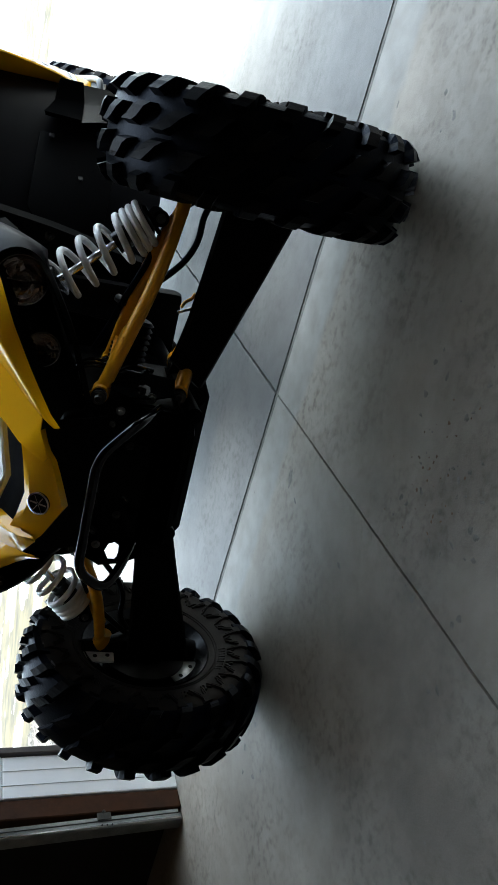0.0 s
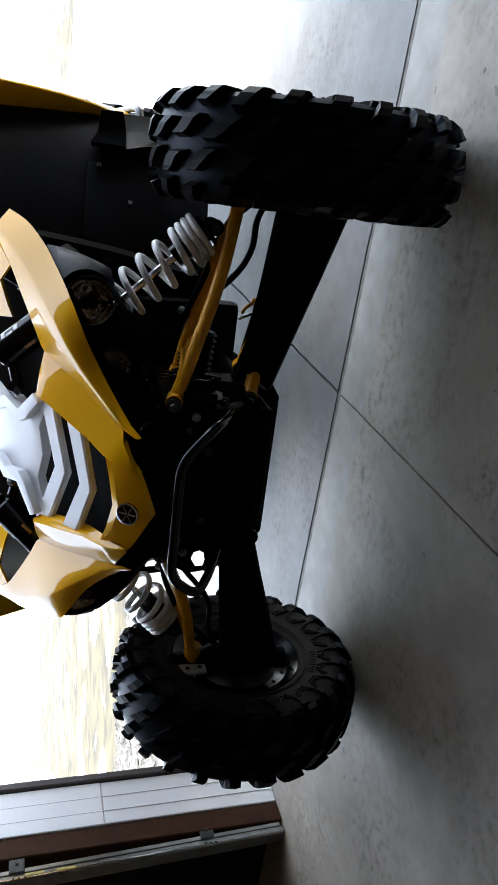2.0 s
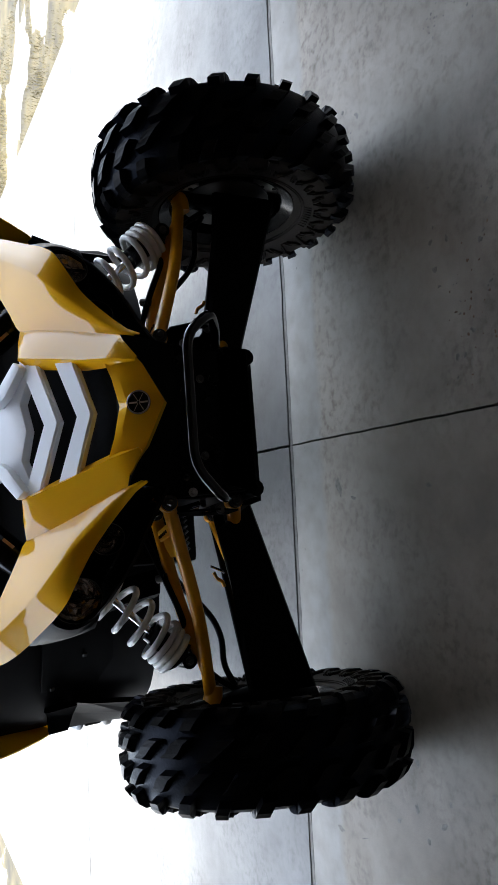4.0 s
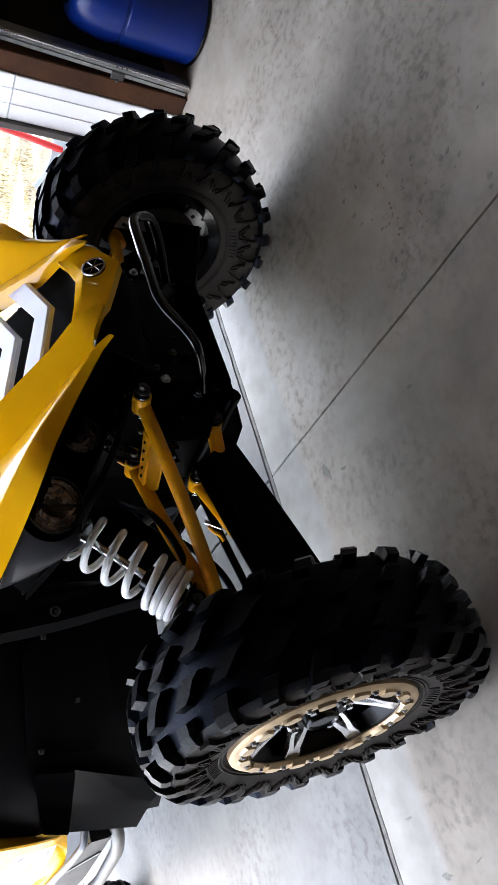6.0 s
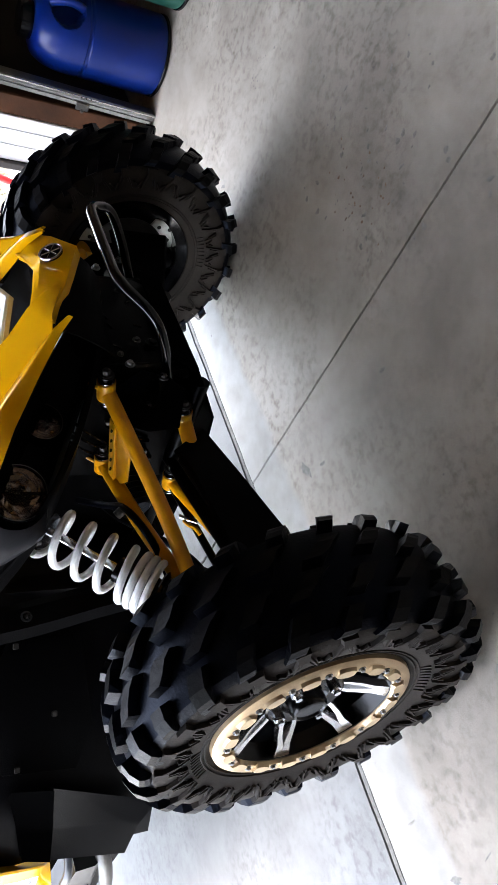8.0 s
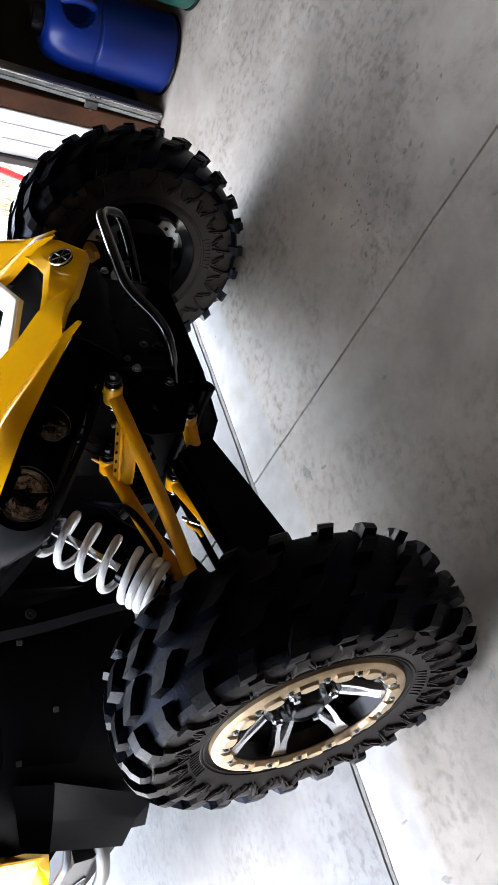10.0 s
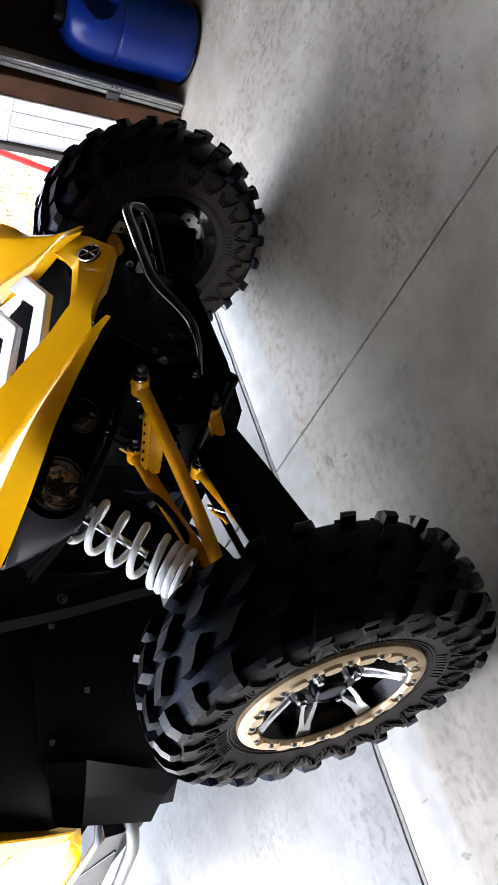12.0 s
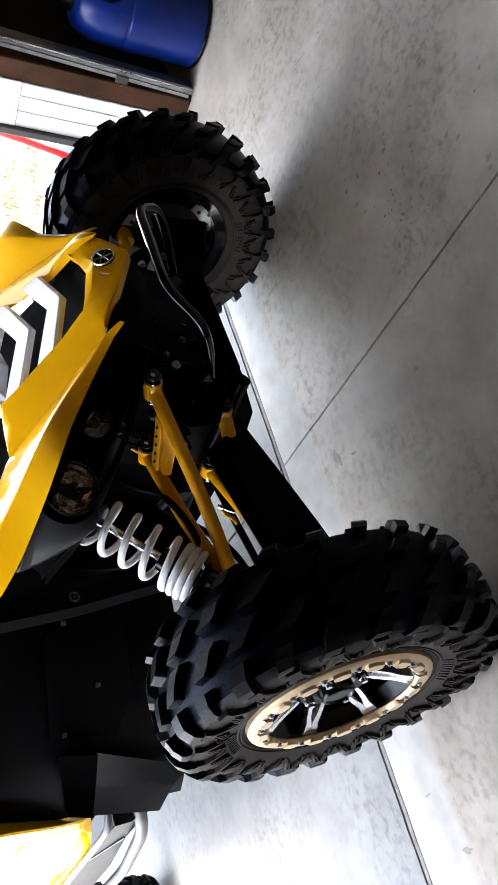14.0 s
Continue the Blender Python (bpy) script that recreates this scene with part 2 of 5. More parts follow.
def box(x0, x1, y0, y1, z0, z1, bevel=0.0, seg=1, bm=None):
    bm = bm or bmesh.new()
    m = Matrix.LocRotScale(((x0 + x1) / 2, (y0 + y1) / 2, (z0 + z1) / 2), None, (abs(x1 - x0), abs(y1 - y0), abs(z1 - z0)))
    got = bmesh.ops.create_cube(bm, size=1, matrix=m)
    if bevel:
        edges = list({e for v in got["verts"] for e in v.link_edges})
        bmesh.ops.bevel(bm, geom=edges, offset=bevel, segments=seg, affect="EDGES", profile=0.6)
    return bm


def rounded(points, radius, steps=5):
    """A path with its inner corners rounded."""
    pts = [Vector(p) for p in points]
    out = [pts[0]]
    for a, b, c in zip(pts, pts[1:], pts[2:]):
        r = min(radius, (b - a).length * 0.49, (c - b).length * 0.49)
        p, q = b + (a - b).normalized() * r, b + (c - b).normalized() * r
        for k in range(steps + 1):
            t = k / steps
            out.append(p * (1 - t) ** 2 + b * 2 * t * (1 - t) + q * t * t)
    return out + [pts[-1]]


def tube(path, r, sides=12, bm=None, caps=True, flat=1.0):
    bm = bm or bmesh.new()
    pts = [Vector(p) for p in path]
    rs = r if isinstance(r, (list, tuple)) else [r] * len(pts)
    rings, side = [], None
    for k, p in enumerate(pts):
        d = (pts[min(k + 1, len(pts) - 1)] - pts[max(k - 1, 0)]).normalized()
        if side is None:
            side = d.cross(Vector((0, 0, 1)) if abs(d.z) < 0.9 else Vector((1, 0, 0))).normalized()
        side = (side - d * side.dot(d)).normalized()
        up = d.cross(side)
        rings.append([bm.verts.new(p + (side * math.cos(a) + up * math.sin(a) * flat) * rs[k]) for a in (2 * math.pi * j / sides for j in range(sides))])
    for a, b in zip(rings, rings[1:]):
        for j in range(sides):
            bm.faces.new((a[j], a[(j + 1) % sides], b[(j + 1) % sides], b[j]))
    if caps:
        bm.faces.new(rings[0])
        bm.faces.new(rings[-1])
    return bm


def rod(a, b, r, sides=16, bm=None):
    return tube([a, b], r, sides, bm)


def lathe(profile, steps, axis="x", bm=None, close=False):
    """Profile of (along, radius) turned about an axis."""
    bm = bm or bmesh.new()
    rings = []
    for u, r in profile:
        ring = []
        for k in range(steps):
            a = 2 * math.pi * k / steps
            c, s = r * math.cos(a), r * math.sin(a)
            ring.append(bm.verts.new({"x": (u, c, s), "y": (c, u, s), "z": (c, s, u)}[axis]))
        rings.append(ring)
    pairs = list(zip(rings, rings[1:])) + ([(rings[-1], rings[0])] if close else [])
    for a, b in pairs:
        for k in range(steps):
            bm.faces.new((a[k], a[(k + 1) % steps], b[(k + 1) % steps], b[k]))
    if not close:
        for ring, (u, r) in ((rings[0], profile[0]), (rings[-1], profile[-1])):
            if r > 1e-4:
                bm.faces.new(ring)
    return bm


def loft(sections, bm=None, closed=False, caps=False):
    bm = bm or bmesh.new()
    rows = [[bm.verts.new(p) for p in s] for s in sections]
    n = len(rows[0])
    for a, b in zip(rows, rows[1:]):
        for j in range(n if closed else n - 1):
            k = (j + 1) % n
            bm.faces.new((a[j], a[k], b[k], b[j]))
    if caps:
        bm.faces.new(rows[0])
        bm.faces.new(rows[-1])
    return bm


def smooth_rows(rows, k=3):
    """More sections between the given ones, on a smooth curve."""
    out = []
    n = len(rows)
    for i in range(n - 1):
        r0, r1, r2, r3 = rows[max(i - 1, 0)], rows[i], rows[i + 1], rows[min(i + 2, n - 1)]
        for s in range(k):
            t = s / k
            row = []
            for p0, p1, p2, p3 in zip(r0, r1, r2, r3):
                p0, p1, p2, p3 = Vector(p0), Vector(p1), Vector(p2), Vector(p3)
                row.append(0.5 * (2 * p1 + (p2 - p0) * t + (2 * p0 - 5 * p1 + 4 * p2 - p3) * t * t + (3 * p1 - p0 - 3 * p2 + p3) * t ** 3))
            out.append(row)
    return out + [[Vector(p) for p in rows[-1]]]


def thicken(bm, t):
    """Gives a sheet its thickness, on the side away from its normals."""
    bmesh.ops.recalc_face_normals(bm, faces=bm.faces)
    bmesh.ops.solidify(bm, geom=bm.faces[:], thickness=t)
    return bm


def plate(outline, depth, bm=None, bevel=0.0):
    """A flat plate from its outline (points in space), depth along the given vector."""
    bm = bm or bmesh.new()
    a = [bm.verts.new(p) for p in outline]
    d = Vector(depth)
    b = [bm.verts.new(Vector(p) + d) for p in outline]
    bm.faces.new(a)
    bm.faces.new(b[::-1])
    n = len(a)
    for k in range(n):
        bm.faces.new((a[k], b[k], b[(k + 1) % n], a[(k + 1) % n]))
    if bevel:
        bmesh.ops.recalc_face_normals(bm, faces=bm.faces)
        bmesh.ops.bevel(bm, geom=bm.edges[:], offset=bevel, segments=2, affect="EDGES", profile=0.6)
    return bm


def bolt_head(at, way, r=0.009, h=0.008, bm=None):
    at, way = Vector(at), Vector(way).normalized()
    bm = tube([at, at + way * 0.002], r * 1.5, 16, bm)
    tube([at + way * 0.0015, at + way * (0.001 + h * 0.8), at + way * (0.001 + h)], [r, r, r * 0.8], 6, bm)
    return bm

# ---- the garage and the yard ----
HALF = 1.57  # half the width of the door opening


def slab(x0, x1, y0, y1, z, depth, material, parent, wobble=0.002):
    """A concrete slab with slightly uneven, worn edges."""
    bm = bmesh.new()
    ring = []
    for (ax, ay), (bx, by) in zip(((x0, y0), (x1, y0), (x1, y1), (x0, y1)), ((x1, y0), (x1, y1), (x0, y1), (x0, y0))):
        n = max(2, min(140, int(math.hypot(bx - ax, by - ay) / 0.035)))
        for k in range(n):
            t = k / n
            px, py = ax + (bx - ax) * t, ay + (by - ay) * t
            w = wobble * (noise.noise((px * 9, py * 9, 3)) * 1.0 + noise.noise((px * 40, py * 40, 7)) * 0.7)
            ring.append((px + (w if bx == ax else 0), py + (w if by == ay else 0)))
    top = [bm.verts.new((x, y, z)) for x, y in ring]
    mid = [bm.verts.new((x, y, z - 0.004)) for x, y in ring]
    cx, cy = (x0 + x1) / 2, (y0 + y1) / 2
    for v in top:
        v.co.x += 0.0012 * (1 if v.co.x < cx else -1) * (abs(v.co.x - cx) > abs(x1 - x0) / 2 - 0.02)
        v.co.y += 0.0012 * (1 if v.co.y < cy else -1) * (abs(v.co.y - cy) > abs(y1 - y0) / 2 - 0.02)
    low = [bm.verts.new((x, y, z - depth)) for x, y in ring]
    bm.faces.new(top)
    n = len(ring)
    for k in range(n):
        j = (k + 1) % n
        bm.faces.new((top[k], mid[k], mid[j], top[j]))
        bm.faces.new((mid[k], low[k], low[j], mid[j]))
    return part("slab", bm, material, parent, smooth=0)


floor = link_mesh("floor", box(-3.4, 3.4, -6.6, -0.004, -0.16, -0.034), JOINT, 0)
tagged(floor, "grey stained concrete garage floor with saw-cut joint", "floor", kind="structure")
slab(-3.4, -0.0021, -6.6, -0.0115, 0, 0.034, FLOOR, floor, 0.0028)
slab(0.0021, 3.4, -6.6, -0.0115, 0, 0.034, FLOOR, floor, 0.0028)

pavement = link_mesh("pavement", box(-3.3, 3.07, 0.0, 14.0, -0.16, -0.034), JOINT, 0)
tagged(pavement, "pale concrete driveway slabs outside the garage", "driveway", kind="structure")
slab(-3.4, 3.07, -0.0085, 0.0080, -0.002, 0.031, FILLER, floor, 0.003)
for y0, y1 in ((0.0105, 2.629), (2.645, 6.2), (6.212, 9.9), (9.912, 14.0)):
    slab(-3.3, -0.005, y0, y1, 0, 0.034, APRON, pavement, 0.003)
    slab(0.003, 3.07, y0, y1, 0, 0.034, APRON, pavement, 0.003)

bm = bmesh.new()
bmesh.ops.create_grid(bm, x_segments=80, y_segments=80, size=400)
for v in bm.verts:
    v.co.z = -0.17
ground = link_mesh("ground", bm, grass_mat, 0)
tagged(ground, "dormant lawn with patches of old snow", "lawn", kind="structure")

# raised lawn beside the drive
bm = bmesh.new()
bmesh.ops.create_grid(bm, x_segments=60, y_segments=60, size=8, matrix=Matrix.Translation((11.08, 6.2, -0.03)))
for v in bm.verts:
    v.co.z += 0.05 * noise.noise((v.co.x * 0.8, v.co.y * 0.8, 0)) + 0.02 * noise.noise((v.co.x * 5, v.co.y * 5, 2))
lawn = link_mesh("lawn", bm, grass_mat, 60)
tagged(lawn, "dormant yellow-green lawn with thin snow", "lawn", kind="structure")


def grass_tufts(x0, x1, y0, y1, count, seed):
    rng = random.Random(seed)
    verts, faces = [], []
    for _ in range(count):
        x, y = rng.uniform(x0, x1), rng.uniform(y0, y1)
        if noise.noise((x * 0.45, y * 0.45, 5)) > 0.12:
            continue
        for _ in range(5):
            a, h, lean = rng.uniform(0, 6.28), rng.uniform(0.016, 0.030), rng.uniform(0.01, 0.03)
            bx, by = x + rng.uniform(-0.03, 0.03), y + rng.uniform(-0.03, 0.03)
            i = len(verts)
            dx, dy = math.cos(a), math.sin(a)
            verts += [(bx - dy * 0.0025, by + dx * 0.0025, -0.05), (bx + dy * 0.0025, by - dx * 0.0025, -0.05), (bx + dx * lean, by + dy * lean, h - 0.02)]
            faces.append((i, i + 1, i + 2))
    me = bpy.data.meshes.new("grass")
    me.from_pydata(verts, [], faces)
    me.materials.append(mat("dry_grass", (0.085, 0.068, 0.027), 0.8, vary=0.5, size=0.9, grain=30, bump=0))
    return tagged(new("grass", me), "dry yellow-green winter grass blades", "grass", kind="stuff")


grass_tufts(3.08, 9.0, 0.2, 9.0, 18000, 4)



def gravel_bed(x0, x1, y0, y1, seed):
    """Loose grey stones and soil beside the drive."""
    rng = random.Random(seed)
    verts, faces = [], []
    nx, ny = 44, 64
    for j in range(ny + 1):
        for i in range(nx + 1):
            x, y = x0 + (x1 - x0) * i / nx, y0 + (y1 - y0) * j / ny
            verts.append((x, y, -0.03 + 0.035 * noise.noise((x * 2, y * 2, 1)) + 0.02 * noise.noise((x * 9, y * 9, 4))))
    for j in range(ny):
        for i in range(nx):
            a = j * (nx + 1) + i
            faces.append((a, a + 1, a + nx + 2, a + nx + 1))
    for _ in range(1500):
        x, y, r = rng.uniform(x0, x1), rng.uniform(y0, y1), rng.uniform(0.012, 0.045)
        z, i = -0.03 + 0.035 * noise.noise((x * 2, y * 2, 1)), len(verts)
        for dx, dy, dz in ((1, 0, 0), (0, 1, 0), (-1, 0, 0), (0, -1, 0), (0, 0, 0.7), (0, 0, -0.6)):
            k = r * rng.uniform(0.7, 1.2)
            verts.append((x + dx * k, y + dy * k, z + dz * k))
        for a, b in ((0, 1), (1, 2), (2, 3), (3, 0)):
            faces += [(i + a, i + b, i + 4), (i + b, i + a, i + 5)]
    me = bpy.data.meshes.new("gravel")
    me.from_pydata(verts, [], faces)
    me.materials.append(mat("gravel_soil", (0.028, 0.026, 0.023), 0.95, vary=0.6, size=6, grain=40, bump=0.5, tint=(0.07, 0.066, 0.06)))
    return tagged(new("gravel", me), "grey gravel and bare soil beside the drive", "gravel", kind="stuff")


gravel_bed(-5.4, -3.31, 0.06, 3.4, 8)


def jamb(s, name):
    """The side of the opening: white cladding, brown post, dark outer stop."""
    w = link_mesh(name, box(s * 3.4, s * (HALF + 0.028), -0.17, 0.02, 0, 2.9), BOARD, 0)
    tagged(w, "unfinished dark wall beside the garage door", "wall", kind="structure")
    bm = box(s * HALF, s * (HALF + 0.026), -0.167, 0.008, 0, 0.632, 0.003)
    part("cladding", bm, TRIM, w, "white metal door jamb cladding")
    bm = box(s * (HALF - 0.002), s * (HALF + 0.026), -0.169, 0.008, 0.633, 2.16, 0.003)
    part("cladding", bm, TRIM, w, "white metal door jamb cladding")
    for y in (-0.115, -0.055):
        part("rib", tube([(s * (HALF - 0.0012), y, 0.0), (s * (HALF - 0.0012), y, 2.15)], 0.0018, 12), TRIM, w)
    part("stop", box(s * (HALF - 0.016), s * (HALF + 0.05), 0.009, 0.04, 0, 2.16, 0.004), DARKTRIM, w, "dark brown door stop strip")
    part("siding", box(s * 3.4, s * (HALF + 0.052), 0.021, 0.05, 0, 2.9), SIDING, w)
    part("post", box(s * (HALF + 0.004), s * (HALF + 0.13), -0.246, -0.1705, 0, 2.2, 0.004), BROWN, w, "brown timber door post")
    return w


jamb(-1, "wall_door_west")
jamb(1, "wall_door_east")
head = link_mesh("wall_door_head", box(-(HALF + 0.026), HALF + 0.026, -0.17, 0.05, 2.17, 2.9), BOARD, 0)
tagged(head, "dark wall above the open garage door", "wall", kind="structure")
# unseen walls and ceiling, added to close the room and shape its fill
for name, dims in (("wall_west", (-3.55, -3.402, -6.7, 0.05, 0, 2.9)), ("wall_east", (3.402, 3.55, -6.7, 0.05, 0, 2.9)), ("wall_back", (-3.4, 3.4, -6.75, -6.602, 0, 2.9))):
    tagged(link_mesh(name, box(*dims), BOUNCE_TAN, 0), "unseen garage wall, tan to warm the bounce light", "wall", kind="structure")
tagged(link_mesh("ceiling", box(-3.55, 3.55, -6.75, 0.05, 2.902, 3.0), BOUNCE_TAN, 0), "unseen garage ceiling, tan to warm the bounce light", "ceiling", kind="structure")


def door_track(s):
    """Galvanised angle and dark track of a sectional door, leaning off the post as it rises."""
    t = thing("door_track", "galvanised steel garage door track bolted to brown post", "door track", group="door tracks")
    x, lean = HALF + 0.012, 0.035

    def strip(name, x0, x1, y0, y1, z0, z1, material, label="", bevel=0.001):
        bm = box(s * x0, s * x1, y0, y1, z0, z1, bevel)
        for v in bm.verts:
            v.co.y -= lean * v.co.z
        return part(name, bm, material, t, label)

    strip("angle", x, x + 0.003, -0.262, -0.2475, 0.012, 2.1, GALV)
    strip("angle", x + 0.0035, x + 0.05, -0.2505, -0.2475, 0.012, 2.1, GALV)
    prof = [(0.004, -0.2635), (0.004, -0.272), (0.0, -0.276), (0.0, -0.284), (0.006, -0.289), (0.052, -0.289), (0.060, -0.281), (0.060, -0.268)]
    inner = [(px + 0.0025, py + 0.0025) for px, py in prof][::-1]
    ring = prof + inner
    part("rail", loft([[(s * (x + px), py - lean * z, z) for px, py in ring] for z in (0.004, 0.7, 1.4, 2.1)], closed=True, caps=True), GALV, t, "rolled steel door rail")
    bead = [(s * (x - 0.001), -0.283 - lean * z, z) for z in (0.004, 1.0, 2.1)]
    part("rail_lip", tube(bead, 0.0035, 10), CHROME, t, "bright rolled lip of the rail")
    for z in (0.26, 0.9, 1.6):
        strip("bracket", x - 0.006, x - 0.0005, -0.262, -0.215, z, z + 0.05, DARKSTEEL, "", 0.002)
        part("bolt", bolt_head((s * (x - 0.006), -0.232 - lean * z, z + 0.025), (-s, 0, 0), 0.005, 0.004), DARKSTEEL, t)
        # black plugs stand for the shade in the rail's slots
        for dz in (0.0, 0.018, 0.036):
            part("slot", tube([(s * (x - 0.0026), -0.283 - lean * z, z + dz), (s * (x - 0.0048), -0.283 - lean * z, z + dz)], 0.0035, 8), RIMBLACK, t)
    for z in (0.74, 0.84):
        part("label", box(s * (x - 0.0062), s * (x - 0.005), -0.309, -0.302, z, z + 0.06), LABEL, t, "small pale yellow sticker")
    return t


door_track(-1)
door_track(1)


def big_jug(name, label, x, y, size, turn, body, cap):
    """Round plastic drum jug: shoulder groove, domed shoulder and a deep moulded grip towards local x."""
    d = thing(name, label, "plastic jug", pose(x, y, 0, 0, 0, turn))
    prof = ((0.0, 0.118), (0.004, 0.138), (0.02, 0.145), (0.08, 0.1465), (0.15, 0.146), (0.21, 0.146), (0.25, 0.146), (0.278, 0.146), (0.290, 0.145), (0.294, 0.1405), (0.302, 0.1405), (0.307, 0.145), (0.318, 0.1455), (0.33, 0.1455), (0.345, 0.145), (0.36, 0.1445), (0.375, 0.143), (0.39, 0.141), (0.405, 0.138), (0.42, 0.134), (0.435, 0.129), (0.45, 0.122), (0.465, 0.112), (0.476, 0.10), (0.483, 0.085), (0.486, 0.06))
    fine = [(a[0] + (b[0] - a[0]) * k / 2, a[1] + (b[1] - a[1]) * k / 2) for a, b in zip(prof, prof[1:]) for k in range(2)] + [prof[-1]]
    rows = []
    for z, rad in fine:
        row = []
        for k in range(120):
            q = 2 * math.pi * k / 120
            off = (q + math.pi) % (2 * math.pi) - math.pi
            dent = max(0.0, 1.0 - (off / 0.62) ** 2 - ((z - 0.385) / 0.062) ** 2)
            dent = min(1.0, dent * 2.2)
            r = rad - 0.055 * dent * dent * (3 - 2 * dent)
            row.append((size * r * math.cos(q), size * r * math.sin(q), size * z))
        rows.append(row)
    part("body", loft(rows, closed=True, caps=True), body, d)
    part("base_rim", lathe([(0.002, size * 0.140), (0.003, size * 0.1475), (0.012, size * 0.1475), (0.014, size * 0.146)], 40, "z"), RIMBLACK, d)
    part("grip", tube(rounded([(size * 0.128, 0, size * 0.327), (size * 0.148, 0, size * 0.36), (size * 0.142, 0, size * 0.41), (size * 0.118, 0, size * 0.443)], 0.03), size * 0.012, 12, flat=1.4), body, d, "moulded carrying grip")
    part("cap", lathe([(size * 0.480, size * 0.060), (size * 0.488, size * 0.064), (size * 0.525, size * 0.062), (size * 0.530, size * 0.056)], 32, "z"), cap, d, "black screw cap")
    return d


big_jug("jug", "large round blue plastic jug with moulded grip on the floor", 1.76, -0.44, 1.0, 238, BLUE, RIMBLACK)
big_jug("jug", "dark green plastic jug standing beside the blue one", 1.745, -0.775, 0.98, 80, GREEN, RIMBLACK)
c = thing("fuel_can", "orange-red plastic can behind the jugs", "fuel can", pose(2.10, -0.62, 0, 0, 0, 10))
part("body", box(-0.13, 0.13, -0.09, 0.09, 0, 0.4, 0.03, 3), ORANGE, c)
part("spout", rod((0.06, 0, 0.39), (0.1, 0, 0.5), 0.02), RIMBLACK, c)

# snow shovel leaning on the outer corner of the opening
sh = thing("snow_shovel", "snow shovel with red handle and pale blue scoop leaning outside", "snow shovel", pose(2.33, 0.60, 0, 0, 0, 38))
rows = []
for k in range(9):
    t = k / 8 - 0.5
    rows.append([(0.30, t * 0.5, 0.006 + 0.05 * t * t), (0.16, t * 0.5, 0.05 + 0.16 * t * t), (0.0, t * 0.48, 0.11 + 0.3 * t * t), (-0.12, t * 0.44, 0.20 + 0.4 * t * t), (-0.17, t * 0.38, 0.28 + 0.3 * t * t)])
part("scoop", thicken(loft(smooth_rows(rows, 2)), 0.004), SCOOP, sh)
part("ferrule", rod((-0.03, 0, 0.13), (-0.13, 0, 0.232), 0.020), FERRULE, sh, "pale grey ferrule")
part("shaft", rod((-0.10, 0, 0.205), (-0.90, -0.02, 0.955), 0.0165), RED, sh, "red tubular handle")

# work glove dropped on the drive
gl = thing("work_glove", "crumpled olive cloth work glove lying on the drive", "glove", pose(-1.67, 0.87, 0, 0, 0, 168))
fingers = (((0.16, 0.0), (0.08, 0.012), (0.0, 0.0), 0.017), ((0.17, 0.04), (0.10, 0.045), (0.055, 0.05), 0.016), ((0.17, -0.035), (0.10, -0.05), (0.06, -0.062), 0.016))
for a, b, c, rad in fingers:
    pts = rounded([(a[0], a[1], 0.024), (b[0], b[1], 0.032), (c[0], c[1], 0.02)], 0.03)
    part("finger", tube(pts, [rad * 1.1] * (len(pts) - 2) + [rad * 0.95, rad * 0.55], 12), OLIVE, gl)
rows = []
for x, w, h in ((0.12, 0.035, 0.03), (0.16, 0.06, 0.045), (0.22, 0.062, 0.05), (0.28, 0.05, 0.045), (0.33, 0.058, 0.05)):
    rows.append([(x, w * math.cos(q), 0.002 + h * (0.5 + 0.5 * math.sin(q)) + 0.006 * math.sin(3 * q + x * 60)) for q in (2 * math.pi * k / 16 for k in range(16))])
part("palm", loft(smooth_rows(rows, 3), closed=True, caps=True), OLIVE, gl)


# marks on the garage floor: dark scuffs, rust specks and dried drops
SCUFF = mat("floor_scuff", (0.17, 0.158, 0.142), 0.8, vary=0.4, size=40, grain=220, bump=0.2)
RUST = mat("rust_speck", (0.15, 0.095, 0.06), 0.85, vary=0.4, size=60, grain=300, bump=0.2)
rng = random.Random(5)


def stain(x, y, long, wide, turn, material, seed):
    """A ragged flake of dirt lying on the floor."""
    bm = bmesh.new()
    c, s = math.cos(radians(turn)), math.sin(radians(turn))
    ring = []
    for k in range(22):
        a = 2 * math.pi * k / 22
        q = 1 + 0.55 * noise.noise((math.cos(a) * 1.6, math.sin(a) * 1.6, seed * 3.7)) + 0.3 * noise.noise((math.cos(a) * 5, math.sin(a) * 5, seed * 1.3))
        u, v = long * q * math.cos(a), wide * q * math.sin(a)
        ring.append(bm.verts.new((x + u * c - v * s, y + u * s + v * c, 0.0006)))
    mid = bm.verts.new((x, y, 0.0009))
    for a, b in zip(ring, ring[1:] + ring[:1]):
        bm.faces.new((a, b, mid))
    return part("stain", bm, material, floor, smooth=0)


